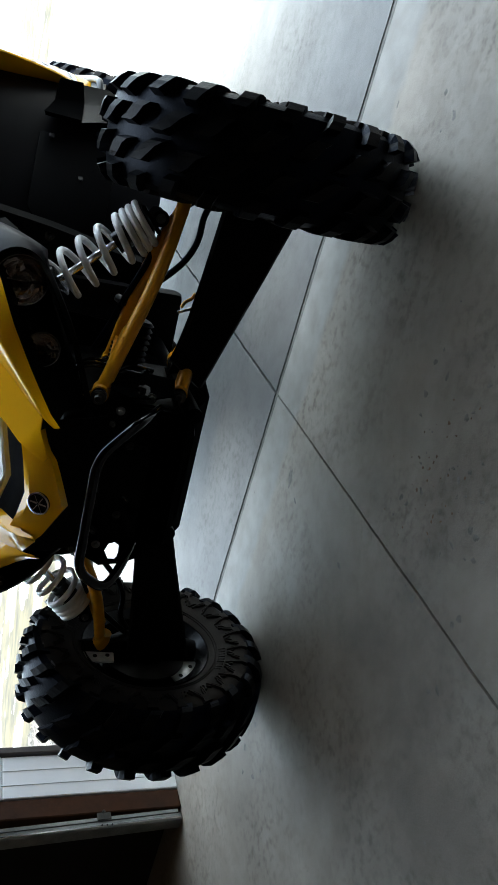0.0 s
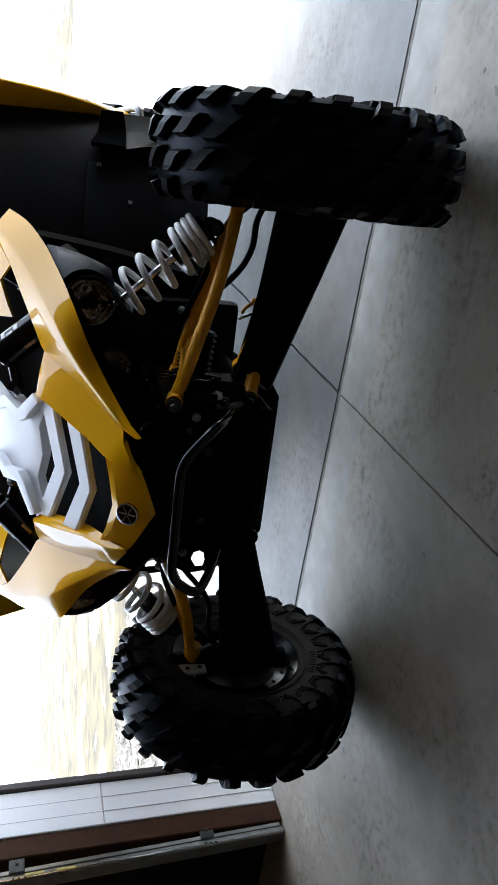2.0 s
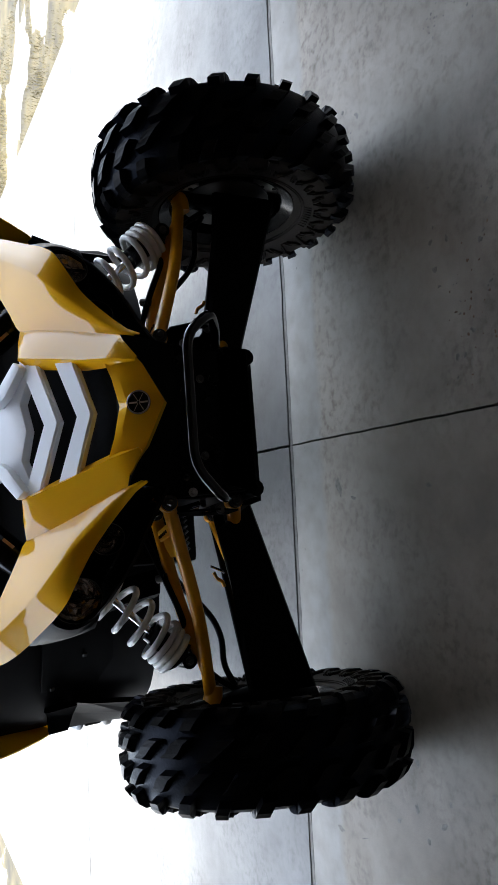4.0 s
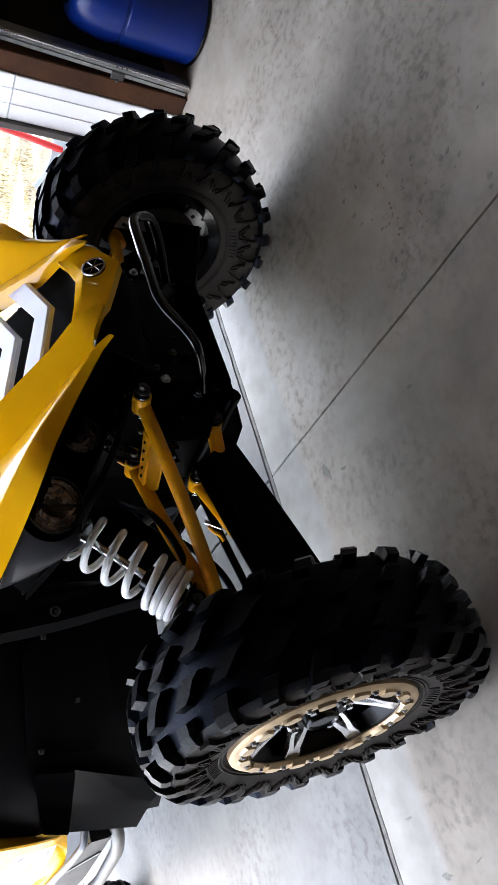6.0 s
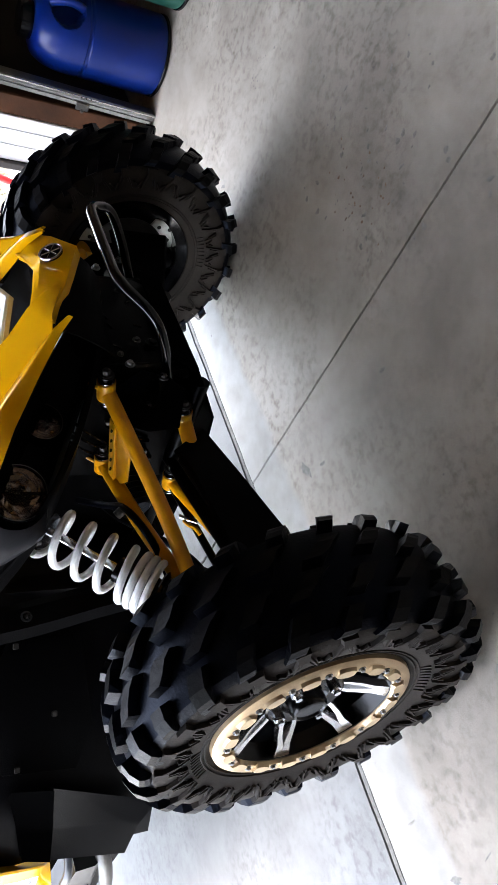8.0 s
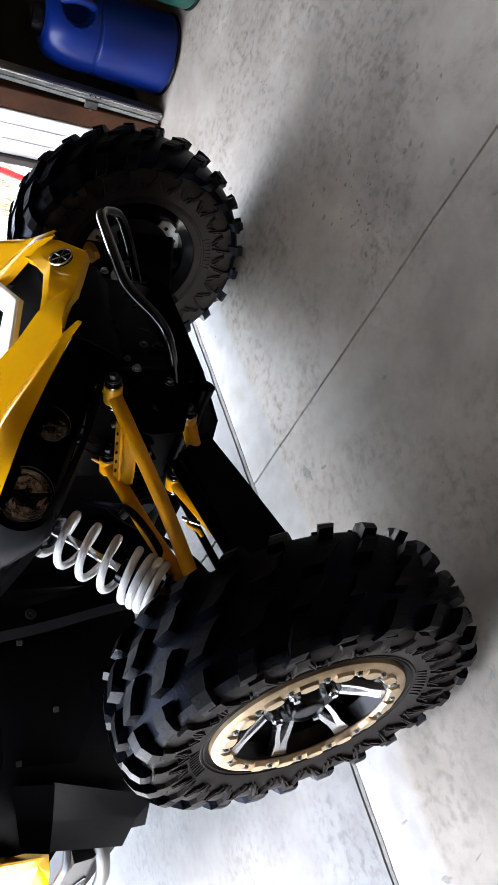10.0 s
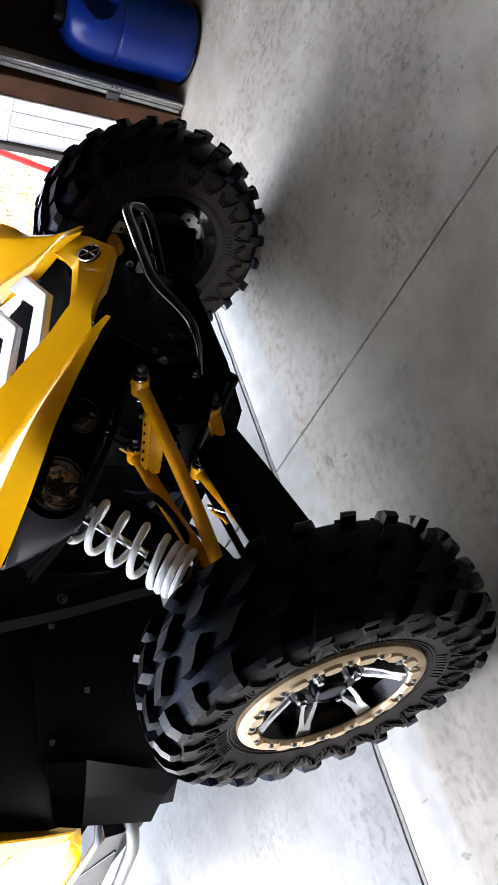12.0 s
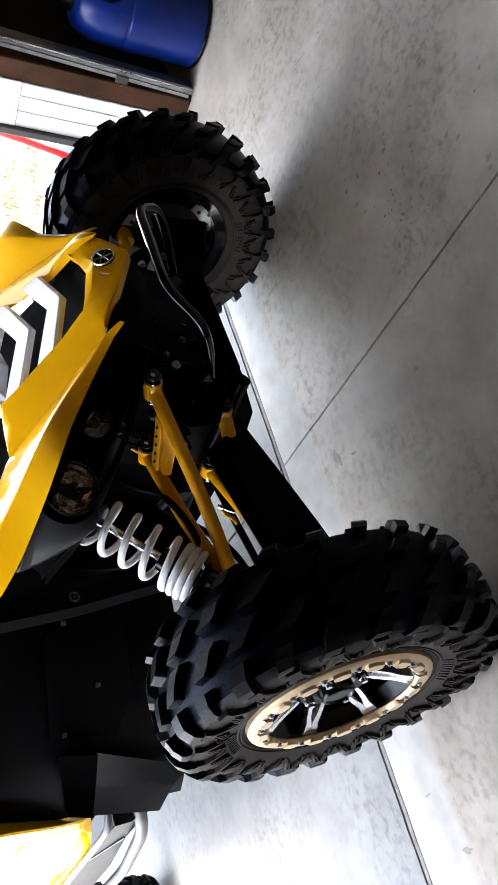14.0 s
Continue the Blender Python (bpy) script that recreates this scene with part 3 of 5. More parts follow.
for n, (x, y, a, b, t) in enumerate(((-0.14, -0.257, 0.030, 0.010, 20), (-0.178, -0.328, 0.012, 0.005, 70), (-0.018, -0.93, 0.009, 0.007, 0), (0.86, -0.449, 0.012, 0.006, 40), (0.90, -0.385, 0.006, 0.005, 0), (-0.102, -1.10, 0.012, 0.004, 60), (0.026, -1.06, 0.007, 0.006, 0), (-0.832, -0.783, 0.008, 0.004, 30), (0.855, -0.186, 0.008, 0.004, 10), (-0.159, -0.643, 0.010, 0.005, 80), (-0.939, -0.521, 0.012, 0.008, 10), (-0.948, -0.617, 0.013, 0.006, 120), (-0.99, -0.447, 0.010, 0.005, 130), (-1.002, -0.558, 0.008, 0.006, 0), (-0.829, -0.533, 0.008, 0.008, 0), (-0.891, -0.643, 0.007, 0.006, 0), (-0.975, -0.111, 0.014, 0.003, 95), (-1.172, -0.415, 0.007, 0.004, 60), (-1.087, -0.291, 0.014, 0.0015, 110), (-1.10, -0.172, 0.018, 0.006, 80))):
    stain(x, y, a, b, t, SCUFF, n)
for n in range(48):
    x, y = 0.25 + rng.gauss(0, 0.17), -0.92 + rng.gauss(0, 0.13)
    q = rng.uniform(0.003, 0.009)
    stain(x, y, q, q * rng.uniform(0.4, 0.9), rng.uniform(0, 180), SCUFF, n + 200)
for n in range(46):
    x, y = 0.22 + rng.gauss(0, 0.07), -0.84 + rng.gauss(0, 0.07)
    q = rng.uniform(0.0012, 0.0042)
    stain(x, y, q, q * rng.uniform(0.5, 1), rng.uniform(0, 180), RUST if rng.random() < 0.7 else SCUFF, n + 20)
for n in range(22):
    x, y = 0.935 + rng.gauss(0, 0.025), -0.787 + rng.gauss(0, 0.035)
    q = rng.uniform(0.0015, 0.004)
    stain(x, y, q, q * 0.7, rng.uniform(0, 180), SCUFF, n + 80)
for n in range(60):
    x, y = rng.uniform(-1.6, 1.6), rng.uniform(-1.5, -0.03)
    q = rng.uniform(0.0012, 0.0038)
    stain(x, y, q, q * rng.uniform(0.4, 1), rng.uniform(0, 180), SCUFF, n + 120)

# added white screen beyond the yard; it glows to make the distance white-out
GLOW_SCREEN = bpy.data.materials.new("glowing_distance")
GLOW_SCREEN.use_nodes = True
GLOW_SCREEN.node_tree.nodes["Principled BSDF"].inputs["Base Color"].default_value = (0.8, 0.8, 0.8, 1)
GLOW_SCREEN.node_tree.nodes["Principled BSDF"].inputs["Emission Color"].default_value = (0.95, 0.97, 1.0, 1)
GLOW_SCREEN.node_tree.nodes["Principled BSDF"].inputs["Emission Strength"].default_value = 0.3
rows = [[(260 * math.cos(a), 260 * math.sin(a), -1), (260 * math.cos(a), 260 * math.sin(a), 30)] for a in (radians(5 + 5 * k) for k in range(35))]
backdrop = link_mesh("backdrop", loft(rows), GLOW_SCREEN, 60)
tagged(backdrop, "added glowing white screen standing in for the bright distance", "backdrop", kind="structure")

# ---- the off-road vehicle ----
car = thing("off_road_vehicle", "yellow and black two-seat off-road side-by-side with white grille", "off-road vehicle", pose(-0.015, -0.351, 0, 0, 0, 4.0))

# wheels
TYRE_PROFILE = [(0.062, 0.176), (0.078, 0.182), (0.088, 0.205), (0.097, 0.24), (0.1, 0.27), (0.097, 0.291), (0.088, 0.307), (0.07, 0.3175), (0.035, 0.325), (0.0, 0.3265)]


def tyre_point(p):
    """Place and normal on the tyre's section, p metres from its middle, over the shoulder and down the side."""
    pts = [Vector((u, r)) for u, r in TYRE_PROFILE[::-1]]
    s = abs(p)
    for a, b in zip(pts, pts[1:]):
        d = (b - a).length
        if s <= d or b is pts[-1]:
            q = a + (b - a) * (s / d)
            n = Vector((-(b - a).y, (b - a).x)).normalized()
            n = n if n.y > 0 or n.x > 0 else -n
            sign = 1 if p >= 0 else -1
            return q.x * sign, q.y, n.x * sign, n.y
        s -= d


def lug(bm, p0, p1, at, slant, width, height, width2=None, seg=4, taper=0.82):
    """A tread block from p0 to p1 over the section, at an angle round the tyre."""
    rows = []
    for k in range(seg + 1):
        t = k / seg
        p = p0 + (p1 - p0) * t
        w = width + ((width2 or width) - width) * t
        u, r, nu, nr = tyre_point(p)
        mid = at + slant * (t - 0.5)
        shrink = 0.006 if k in (0, seg) else 0
        row = []
        low = min(1.0, max(0.32, 1.0 - (abs(p) - 0.088) / 0.045))
        for h, f in ((-0.002, 1.0), (height * low if height > 0.01 else height, taper)):
            for side in (-1, 1):
                a = mid + side * w * f / 2 / 0.33
                rr, uu = r + nr * h, u + nu * h
                if h > 0 and shrink:
                    uu -= shrink * (1 if k == seg else -1) * (1 if p1 > p0 else -1) * (abs(nr)) * (1 if p0 + p1 > 0 or True else 1)
                row.append(bm.verts.new((uu, rr * math.cos(a), rr * math.sin(a))))
        rows.append(row)
    for a, b in zip(rows, rows[1:]):
        bm.faces.new((a[2], a[3], b[3], b[2]))
        bm.faces.new((a[0], a[2], b[2], b[0]))
        bm.faces.new((a[1], b[1], b[3], a[3]))
    for a in (rows[0], rows[-1]):
        bm.faces.new((a[0], a[1], a[3], a[2]))


def make_tyre():
    prof = TYRE_PROFILE + [(-u, r) for u, r in TYRE_PROFILE[-2::-1]]
    bm = lathe(prof, 96)
    bmesh.ops.delete(bm, geom=[f for f in bm.faces if len(f.verts) > 4], context="FACES")
    return bm


def add_tread(wheel):
    """Separate tread blocks: long and short shoulder blocks and slanted middle blocks."""
    count = 24
    kinds = []
    for s in (-1, 1):
        for spec in (((0.060, 0.122), 0.10, 0.027, 0.036, 5), ((0.068, 0.110), 0.08, 0.026, 0.032, 5), ((0.003, 0.050), 0.145, 0.030, 0.033, 3), ((0.010, 0.055), 0.12, 0.034, 0.030, 3)):
            (p0, p1), slant, w, w2, seg = spec
            bm = bmesh.new()
            lug(bm, s * p0, s * p1, 0.0, s * slant, w * 1.18, 0.0205, w2 * 1.12, seg, 0.84)
            bmesh.ops.recalc_face_normals(bm, faces=bm.faces)
            me = bpy.data.meshes.new("tread_block")
            bm.to_mesh(me)
            bm.free()
            me.materials.append(RUBBER)
            me.materials.append(WORN_RUBBER)
            tops = [abs(math.hypot(f.center.x, math.hypot(f.center.y, f.center.z) - 0.2)) for f in me.polygons]
            edge_line = sorted(tops)[-seg] - 1e-5
            for f, q in zip(me.polygons, tops):
                f.material_index = 1 if q >= edge_line else 0
            kinds.append((s, me))
    for k in range(count):
        for n, (s, me) in enumerate(kinds):
            role = n % 4
            if role in (0, 1) and role != k % 2 or role in (2, 3) and role - 2 != k % 2:
                continue
            a = 2 * math.pi * (k + (0.5 if s > 0 else 0) + (0.52 if role > 1 else 0)) / count
            ob = new("tread_block", me)
            ob.parent = wheel
            ob.matrix_local = Matrix.Rotation(a, 4, "X")


def make_sidewall():
    """Raised ribs and rings on the side of the tyre."""
    bm = bmesh.new()
    count = 24
    for k in range(count):
        a = 2 * math.pi * k / count
        for s in (-1, 1):
            b = a + (math.pi / count if s > 0 else 0)
            for da, sl, w in ((0.050, 0.07, 0.0055), (-0.050, -0.07, 0.0055)):
                lug(bm, s * 0.116, s * 0.170, b + da, sl, w * 1.2, 0.0075, w * 0.8, 3)
                lug(bm, s * 0.120, s * 0.160, b + da * 0.45, sl * 0.8, w, 0.0070, w * 0.7, 3)
            lug(bm, s * 0.112, s * 0.134, b, 0.0, 0.034, 0.0085, 0.022, 2)
            lug(bm, s * 0.150, s * 0.170, b + 0.115, 0.05, 0.006, 0.0060, 0.005, 2)
            lug(bm, s * 0.150, s * 0.170, b + 0.145, -0.05, 0.006, 0.0060, 0.005, 2)
    for s in (-1, 1):
        for r, u in ((0.205, 0.0885), (0.198, 0.0865)):
            ring = [(s * u, r * math.cos(2 * math.pi * j / 80), r * math.sin(2 * math.pi * j / 80)) for j in range(81)]
            tube(ring, 0.0022, 5, bm, caps=False)
        # writing too small to read
        for j in range(9):
            a = 0.9 + j * 0.055
            lug(bm, s * 0.176, s * 0.196, a, 0, 0.01, 0.002, 0.01, 1)
            lug(bm, s * 0.176, s * 0.196, a + 3.2, 0, 0.01, 0.002, 0.01, 1)
    return bm


def ring_plate(bm, u0, u1, r0, r1, steps=64):
    return lathe([(u0, r0), (u0, r1), (u1, r1), (u1, r0)], steps, "x", bm, close=True)


def make_wheel(m):
    """Black rim with machined split spokes, gold bead ring and knobbly tyre. Outer side towards -x."""
    bm = bmesh.new()
    lathe([(-0.082, 0.172), (-0.07, 0.168), (-0.05, 0.152), (0.06, 0.150), (0.078, 0.178), (0.072, 0.18), (0.055, 0.155), (-0.045, 0.158), (-0.068, 0.178)], 64, "x", bm, close=True)
    lathe([(-0.012, 0.02), (-0.02, 0.075), (-0.014, 0.15), (0.004, 0.15), (0.006, 0.02)], 48, "x", bm, close=True)
    wheel = part("wheel", bm, RIMBLACK, car, "gloss black off-road wheel")
    wheel.matrix_local = m
    tyre = part("tyre", make_tyre(), RUBBER, wheel, "black knobbly off-road tyre with dusty sidewalls", 30)
    tyre.data.materials.append(SIDE_RUBBER)
    for f in tyre.data.polygons:
        c = f.center
        f.material_index = 1 if math.hypot(c.y, c.z) < 0.285 else 0
    add_tread(wheel)
    part("sidewall_rib", make_sidewall(), SIDE_RUBBER, wheel, "dusty raised sidewall ribs", 30)
    bm = lathe([(-0.087, 0.152), (-0.0925, 0.1525), (-0.094, 0.154), (-0.094, 0.178), (-0.09, 0.186), (-0.08, 0.188), (-0.074, 0.184), (-0.084, 0.156)], 96, "x", close=True)
    part("bead_ring", bm, GOLD, wheel, "gold anodised bead-lock ring", 40)
    seg = 2 * math.pi / 16
    for k in range(16):
        turn = Matrix.Rotation(seg * k + 0.1, 4, "X")
        rows = []
        for q in range(5):
            b = seg * (0.25 + 0.5 * q / 4)
            inset = 0.004 if q in (0, 4) else 0.0
            rows.append([(x, r * math.sin(b), r * math.cos(b)) for x, r in ((-0.092, 0.1475), (-0.0995, 0.150 + inset), (-0.0995, 0.170 - inset), (-0.092, 0.173))])
        pad = loft(rows, closed=True, caps=True)
        bmesh.ops.transform(pad, matrix=turn, verts=pad.verts)
        part("ring_pad", pad, GOLD, wheel)
        bm = bolt_head((-0.0935, 0, 0.1615), (-1, 0, 0), 0.0045, 0.005)
        bmesh.ops.transform(bm, matrix=turn, verts=bm.verts)
        part("ring_bolt", bm, ZINC, wheel)
    for k in range(7):
        for side in (-1, 1):
            turn = Matrix.Rotation(2 * math.pi * k / 7 + side * 0.17 + 0.2, 4, "X")
            rows = []
            for z, y, w, x in ((0.072, 0.0, 0.0042, -0.048), (0.090, side * 0.002, 0.0045, -0.055), (0.112, side * 0.008, 0.0052, -0.064), (0.128, side * 0.015, 0.0065, -0.072), (0.152, side * 0.018, 0.0085, -0.083)):
                rows.append([(x, y - w, z), (x, y + w, z), (x + 0.016, y + w * 1.2, z), (x + 0.016, y - w * 1.2, z)])
            bm = loft(rows, closed=True, caps=True)
            bmesh.ops.transform(bm, matrix=turn, verts=bm.verts)
            part("spoke", bm, MACHINED, wheel, "machined silver spoke")
    part("hub", lathe([(-0.02, 0.080), (-0.045, 0.079), (-0.053, 0.076), (-0.055, 0.072), (-0.053, 0.067), (-0.053, 0.046), (-0.046, 0.041), (-0.046, 0.030)], 48), RIMBLACK, wheel, "gloss black hub flange")
    part("centre_cap", lathe([(-0.02, 0.036), (-0.070, 0.035), (-0.077, 0.031), (-0.078, 0.027), (-0.075, 0.025), (-0.075, 0.0005)], 32), RIMBLACK, wheel, "glossy black centre cap")
    for k in range(4):
        a = math.pi / 4 + k * math.pi / 2
        c, s = 0.057 * math.cos(a), 0.057 * math.sin(a)
        bm = rod((-0.05, c, s), (-0.066, c, s), 0.0105, 6)
        rod((-0.066, c, s), (-0.073, c, s), 0.0062, 12, bm)
        part("lug_nut", bm, CHROME, wheel)
    # brake disc and inner hub
    part("brake_disc", ring_plate(bmesh.new(), 0.045, 0.05, 0.05, 0.115, 48), DARKSTEEL, wheel)
    return wheel


TRACK = 0.697
w1 = make_wheel(pose(-TRACK - 0.016, 0, 0.343, 0, 0, 2.5))


WHEEL_PARTS = list(w1.children)


def copy_wheel(m, scale=(1, 1, 1)):
    wheel = w1.copy()
    scene.collection.objects.link(wheel)
    wheel.matrix_local = m @ Matrix.Diagonal((*scale, 1))
    for o in WHEEL_PARTS:
        piece = o.copy()
        scene.collection.objects.link(piece)
        piece.parent = wheel
    return wheel


copy_wheel(pose(TRACK - 0.016, 0, 0.343, 0, 0, 182.5) @ pose(0, 0, 0, 40, 0, 0))
copy_wheel(pose(-0.785, 2.3, 0.343, 25, 0, 0), (1.2, 1, 1))
copy_wheel(pose(0.705, 2.3, 0.343, 70, 0, 180), (1.2, 1, 1))

# front bulkhead, frame and skid plate
bm = plate([(-0.155, -0.235, 0.47), (0.155, -0.235, 0.47), (0.165, -0.215, 0.62), (0.13, -0.235, 0.70), (-0.13, -0.235, 0.70), (-0.165, -0.215, 0.62)], (0, 0.03, 0), None, 0.006)
part("bulkhead", bm, FRAME, car, "black steel front bulkhead")
rows = [[(-0.15, -0.25, 0.50), (0.15, -0.25, 0.50)], [(-0.16, -0.225, 0.44), (0.16, -0.225, 0.44)], [(-0.172, -0.12, 0.375), (0.172, -0.12, 0.375)], [(-0.175, -0.02, 0.36), (0.175, -0.02, 0.36)], [(-0.135, 0.5, 0.34), (0.135, 0.5, 0.34)], [(-0.2, 1.6, 0.33), (0.2, 1.6, 0.33)]]
part("skid_plate", thicken(loft(rows), 0.006), SHADE_BLACK, car, "black plastic skid plate")
for s in (-1, 1):
    part("frame_tube", tube(rounded([(s * 0.14, -0.22, 0.46), (s * 0.15, -0.2, 0.66), (s * 0.16, 0.1, 0.74), (s * 0.3, 0.5, 0.8)], 0.05), 0.019), FRAME, car)
    part("frame_tube", tube(rounded([(s * 0.15, -0.2, 0.42), (s * 0.16, 0.12, 0.42), (s * 0.15, 0.6, 0.4), (s * 0.25, 1.6, 0.4)], 0.05), 0.019), FRAME, car)
    part("frame_tube", tube([(s * 0.155, 0.06, 0.41), (s * 0.155, 0.05, 0.74)], 0.016), FRAME, car)
    part("gusset", plate([(s * 0.16, -0.21, 0.47), (s * 0.165, -0.2, 0.66), (s * 0.17, 0.06, 0.66), (s * 0.165, 0.06, 0.44)], (s * 0.006, 0, 0)), FRAME, car)
    part("bolt", bolt_head((s * 0.083, -0.237, 0.522), (0, -1, 0), 0.009, 0.006), FRAME, car)
    part("bolt", bolt_head((s * 0.160, -0.240, 0.589), (0, -1, 0.1), 0.0065, 0.008), ZINC, car)
    part("bolt", bolt_head((s * 0.196, -0.244, 0.532), (0, -1, 0), 0.0075, 0.007), DARKSTEEL, car)
bm = box(-0.13, 0.13, -0.2, 0.3, 0.4, 0.66, 0.03, 2)
part("differential_case", bm, FRAME, car)
bm = box(-0.3, 0.3, 0.3, 0.36, 0.36, 0.95, 0.02, 2)
part("firewall", bm, INNER, car, "dull black inner firewall")

# bumper bar
bar = rounded([(-0.165, -0.22, 0.505), (-0.18, -0.31, 0.545), (-0.185, -0.375, 0.585), (-0.125, -0.402, 0.65), (0.125, -0.402, 0.65), (0.185, -0.375, 0.585), (0.18, -0.31, 0.545), (0.165, -0.22, 0.505)], 0.035, 6)
part("bumper_bar", tube(bar, 0.0102, 16), BAR, car, "glossy black tubular bumper bar")

# suspension, built for one side and mirrored
OUT = Vector((-0.61, 0.0, 0.478))
FRONT_PIN, REAR_PIN = Vector((-0.178, -0.190, 0.627)), Vector((-0.184, 0.010, 0.585))
PIN_AXIS = Vector((0, -0.972, 0.235))
both("upper_arm", tube(rounded([FRONT_PIN, (-0.42, -0.068, 0.522), OUT], 0.1), 0.0150, 14), ARM_YELLOW, car, "yellow tubular upper suspension arm")
both("upper_arm_brace", tube(rounded([REAR_PIN, (-0.40, -0.015, 0.548), OUT + Vector((0.06, -0.01, 0.01))], 0.1), 0.0155, 14), ARM_YELLOW, car)
LOW_PIN, LOW_REAR_PIN = Vector((-0.172, -0.118, 0.440)), Vector((-0.189, 0.060, 0.417))


def pivot(pin, eye):
    """A yellow arm eye on its bolt: bright washers at both ends, spacer and hexagon head in front."""
    both("bushing", rod(pin - PIN_AXIS * eye, pin + PIN_AXIS * eye, 0.0185, 20), ARM_YELLOW, car)
    for a, b, r, m, name in ((eye + 0.001, eye + 0.004, 0.0165, CHROME, "washer"), (eye + 0.0045, eye + 0.014, 0.0125, FRAME, "spacer"), (eye + 0.0145, eye + 0.0165, 0.0155, DARKSTEEL, "washer"), (-eye - 0.004, -eye - 0.001, 0.0175, CHROME, "washer"), (-eye - 0.009, -eye - 0.0045, 0.014, FRAME, "washer"), (-eye - 0.012, -eye - 0.0095, 0.0165, CHROME, "washer")):
        both(name, rod(pin + PIN_AXIS * a, pin + PIN_AXIS * b, r, 20), m, car)
    both("pivot_bolt", bolt_head(pin + PIN_AXIS * (eye + 0.017), PIN_AXIS, 0.0085, 0.011), DARKSTEEL, car, "zinc pivot bolt")


for pin in (FRONT_PIN, REAR_PIN):
    pivot(pin, 0.021)
    both("grease_nipple", rod(pin + Vector((0.0, 0, 0.015)), pin + Vector((0.012, -0.003, 0.034)), 0.0032, 8), ARM_YELLOW, car)
for pin in (LOW_PIN, LOW_REAR_PIN):
    pivot(pin, 0.019)
lift = Vector((0.0, -0.1, 0.3)).normalized() * 0.004
web = [Vector((-0.218, -0.150, 0.609)), Vector((-0.289, -0.147, 0.590)), Vector((-0.287, -0.045, 0.570)), Vector((-0.257, -0.002, 0.569)), Vector((-0.227, 0.002, 0.576))]
both("gusset_plate", plate([p + lift for p in web], -lift * 1.2, None, 0.001), ARM_YELLOW, car, "yellow gusset plate between the arm tubes")
flange = [web[0], web[0] + Vector((-0.024, 0.002, -0.006)), web[4] + Vector((-0.024, 0.002, -0.006)), web[4]]
both("gusset_flange", plate([p + lift * 1.3 for p in flange], lift * 1.6, None, 0.001), ARM_YELLOW, car, "drilled flange of the gusset")
for k in range(5):
    p = Vector((-0.232, -0.128, 0.602)).lerp(Vector((-0.240, -0.028, 0.581)), k / 4) + lift * 2.92
    # dark disc for the hole's shade; the flange is not cut
    both("hole", rod(p, p + lift * 0.12, 0.0042, 12), JOINT, car)
both("ball_joint", tube([OUT + Vector((0.02, 0, -0.01)), OUT + Vector((-0.03, 0, 0.0)), OUT + Vector((-0.05, 0.0, -0.02))], [0.02, 0.026, 0.018], 16), ARM_YELLOW, car)
both("ball_stud", rod(OUT + Vector((-0.035, 0, -0.05)), OUT + Vector((-0.035, 0, 0.02)), 0.016), FRAME, car)
# lower arm with its black guard
both("lower_arm", tube(rounded([LOW_PIN, (-0.235, -0.055, 0.412), (-0.61, -0.0, 0.29)], 0.08), 0.0165, 14), ARM_YELLOW, car, "yellow tubular lower suspension arm")
both("lower_arm_brace", tube(rounded([LOW_REAR_PIN, (-0.4, 0.03, 0.352), (-0.61, 0.01, 0.29)], 0.08), 0.0155, 14), ARM_YELLOW, car)
rows = []
for x, low, top, y in ((-0.178, 0.380, 0.468, -0.086), (-0.3, 0.344, 0.452, -0.092), (-0.45, 0.296, 0.435, -0.092), (-0.61, 0.245, 0.418, -0.088)):
    cut_back = 0.056 if x > -0.2 else 0.0  # the inner end is cut on the slant, clear of the arm's eye
    hx = x - cut_back
    rows.append([(x, y, low), (x, y - 0.008, low + 0.008), (hx, y - 0.002, top - 0.006), (hx, y + 0.006, top), (hx, y + 0.014, top - 0.008), (x, y + 0.012, low + 0.016), (x, 0.10, low + 0.006), (x, 0.10, low)])
both("arm_guard", loft(rows, closed=True, caps=True), BLACK, car, "black plastic suspension arm guard")
# knuckle
both("knuckle", tube([(-0.655, 0.0, 0.20), (-0.65, 0.01, 0.34), (-0.645, 0.0, 0.53)], [0.03, 0.05, 0.024], 14), FRAME, car)
for z, yy, xx in ((0.238, -0.066, -0.672), (0.478, -0.024, -0.636)):
    bm = plate([(xx, yy - 0.038, z - 0.036), (xx, yy + 0.04, z - 0.042), (xx, yy + 0.045, z + 0.024), (xx, yy, z + 0.05), (xx, yy - 0.04, z + 0.03)], (-0.008, 0, 0), None, 0.002)
    both("knuckle_plate", bm, CASTING, car, "pale drilled knuckle plate")
    # dark discs give the holes their shade; the plate is solid
    for dy, dz in ((-0.018, 0.014), (0.018, 0.014), (-0.016, -0.020), (0.018, -0.022)):
        both("hole", rod((xx - 0.0005, yy + dy, z + dz), (xx + 0.0015, yy + dy, z + dz), 0.006, 12), JOINT, car)
both("tie_rod", tube([(-0.16, 0.07, 0.42), (-0.62, 0.075, 0.335)], 0.009), FRAME, car)
both("drive_shaft", tube([(-0.14, 0.02, 0.43), (-0.64, 0.0, 0.33)], 0.014), FRAME, car)
pts, rads = [], []
for k in range(17):
    t = k / 16
    pts.append((-0.17 - 0.11 * t, 0.05, 0.535 - 0.02 * t))
    rads.append((0.042 if k % 2 else 0.034) - 0.012 * t)
bm = tube(pts, rads, 20)
both("rubber_boot", bm, RUBBER, car, "black ribbed rubber boot")
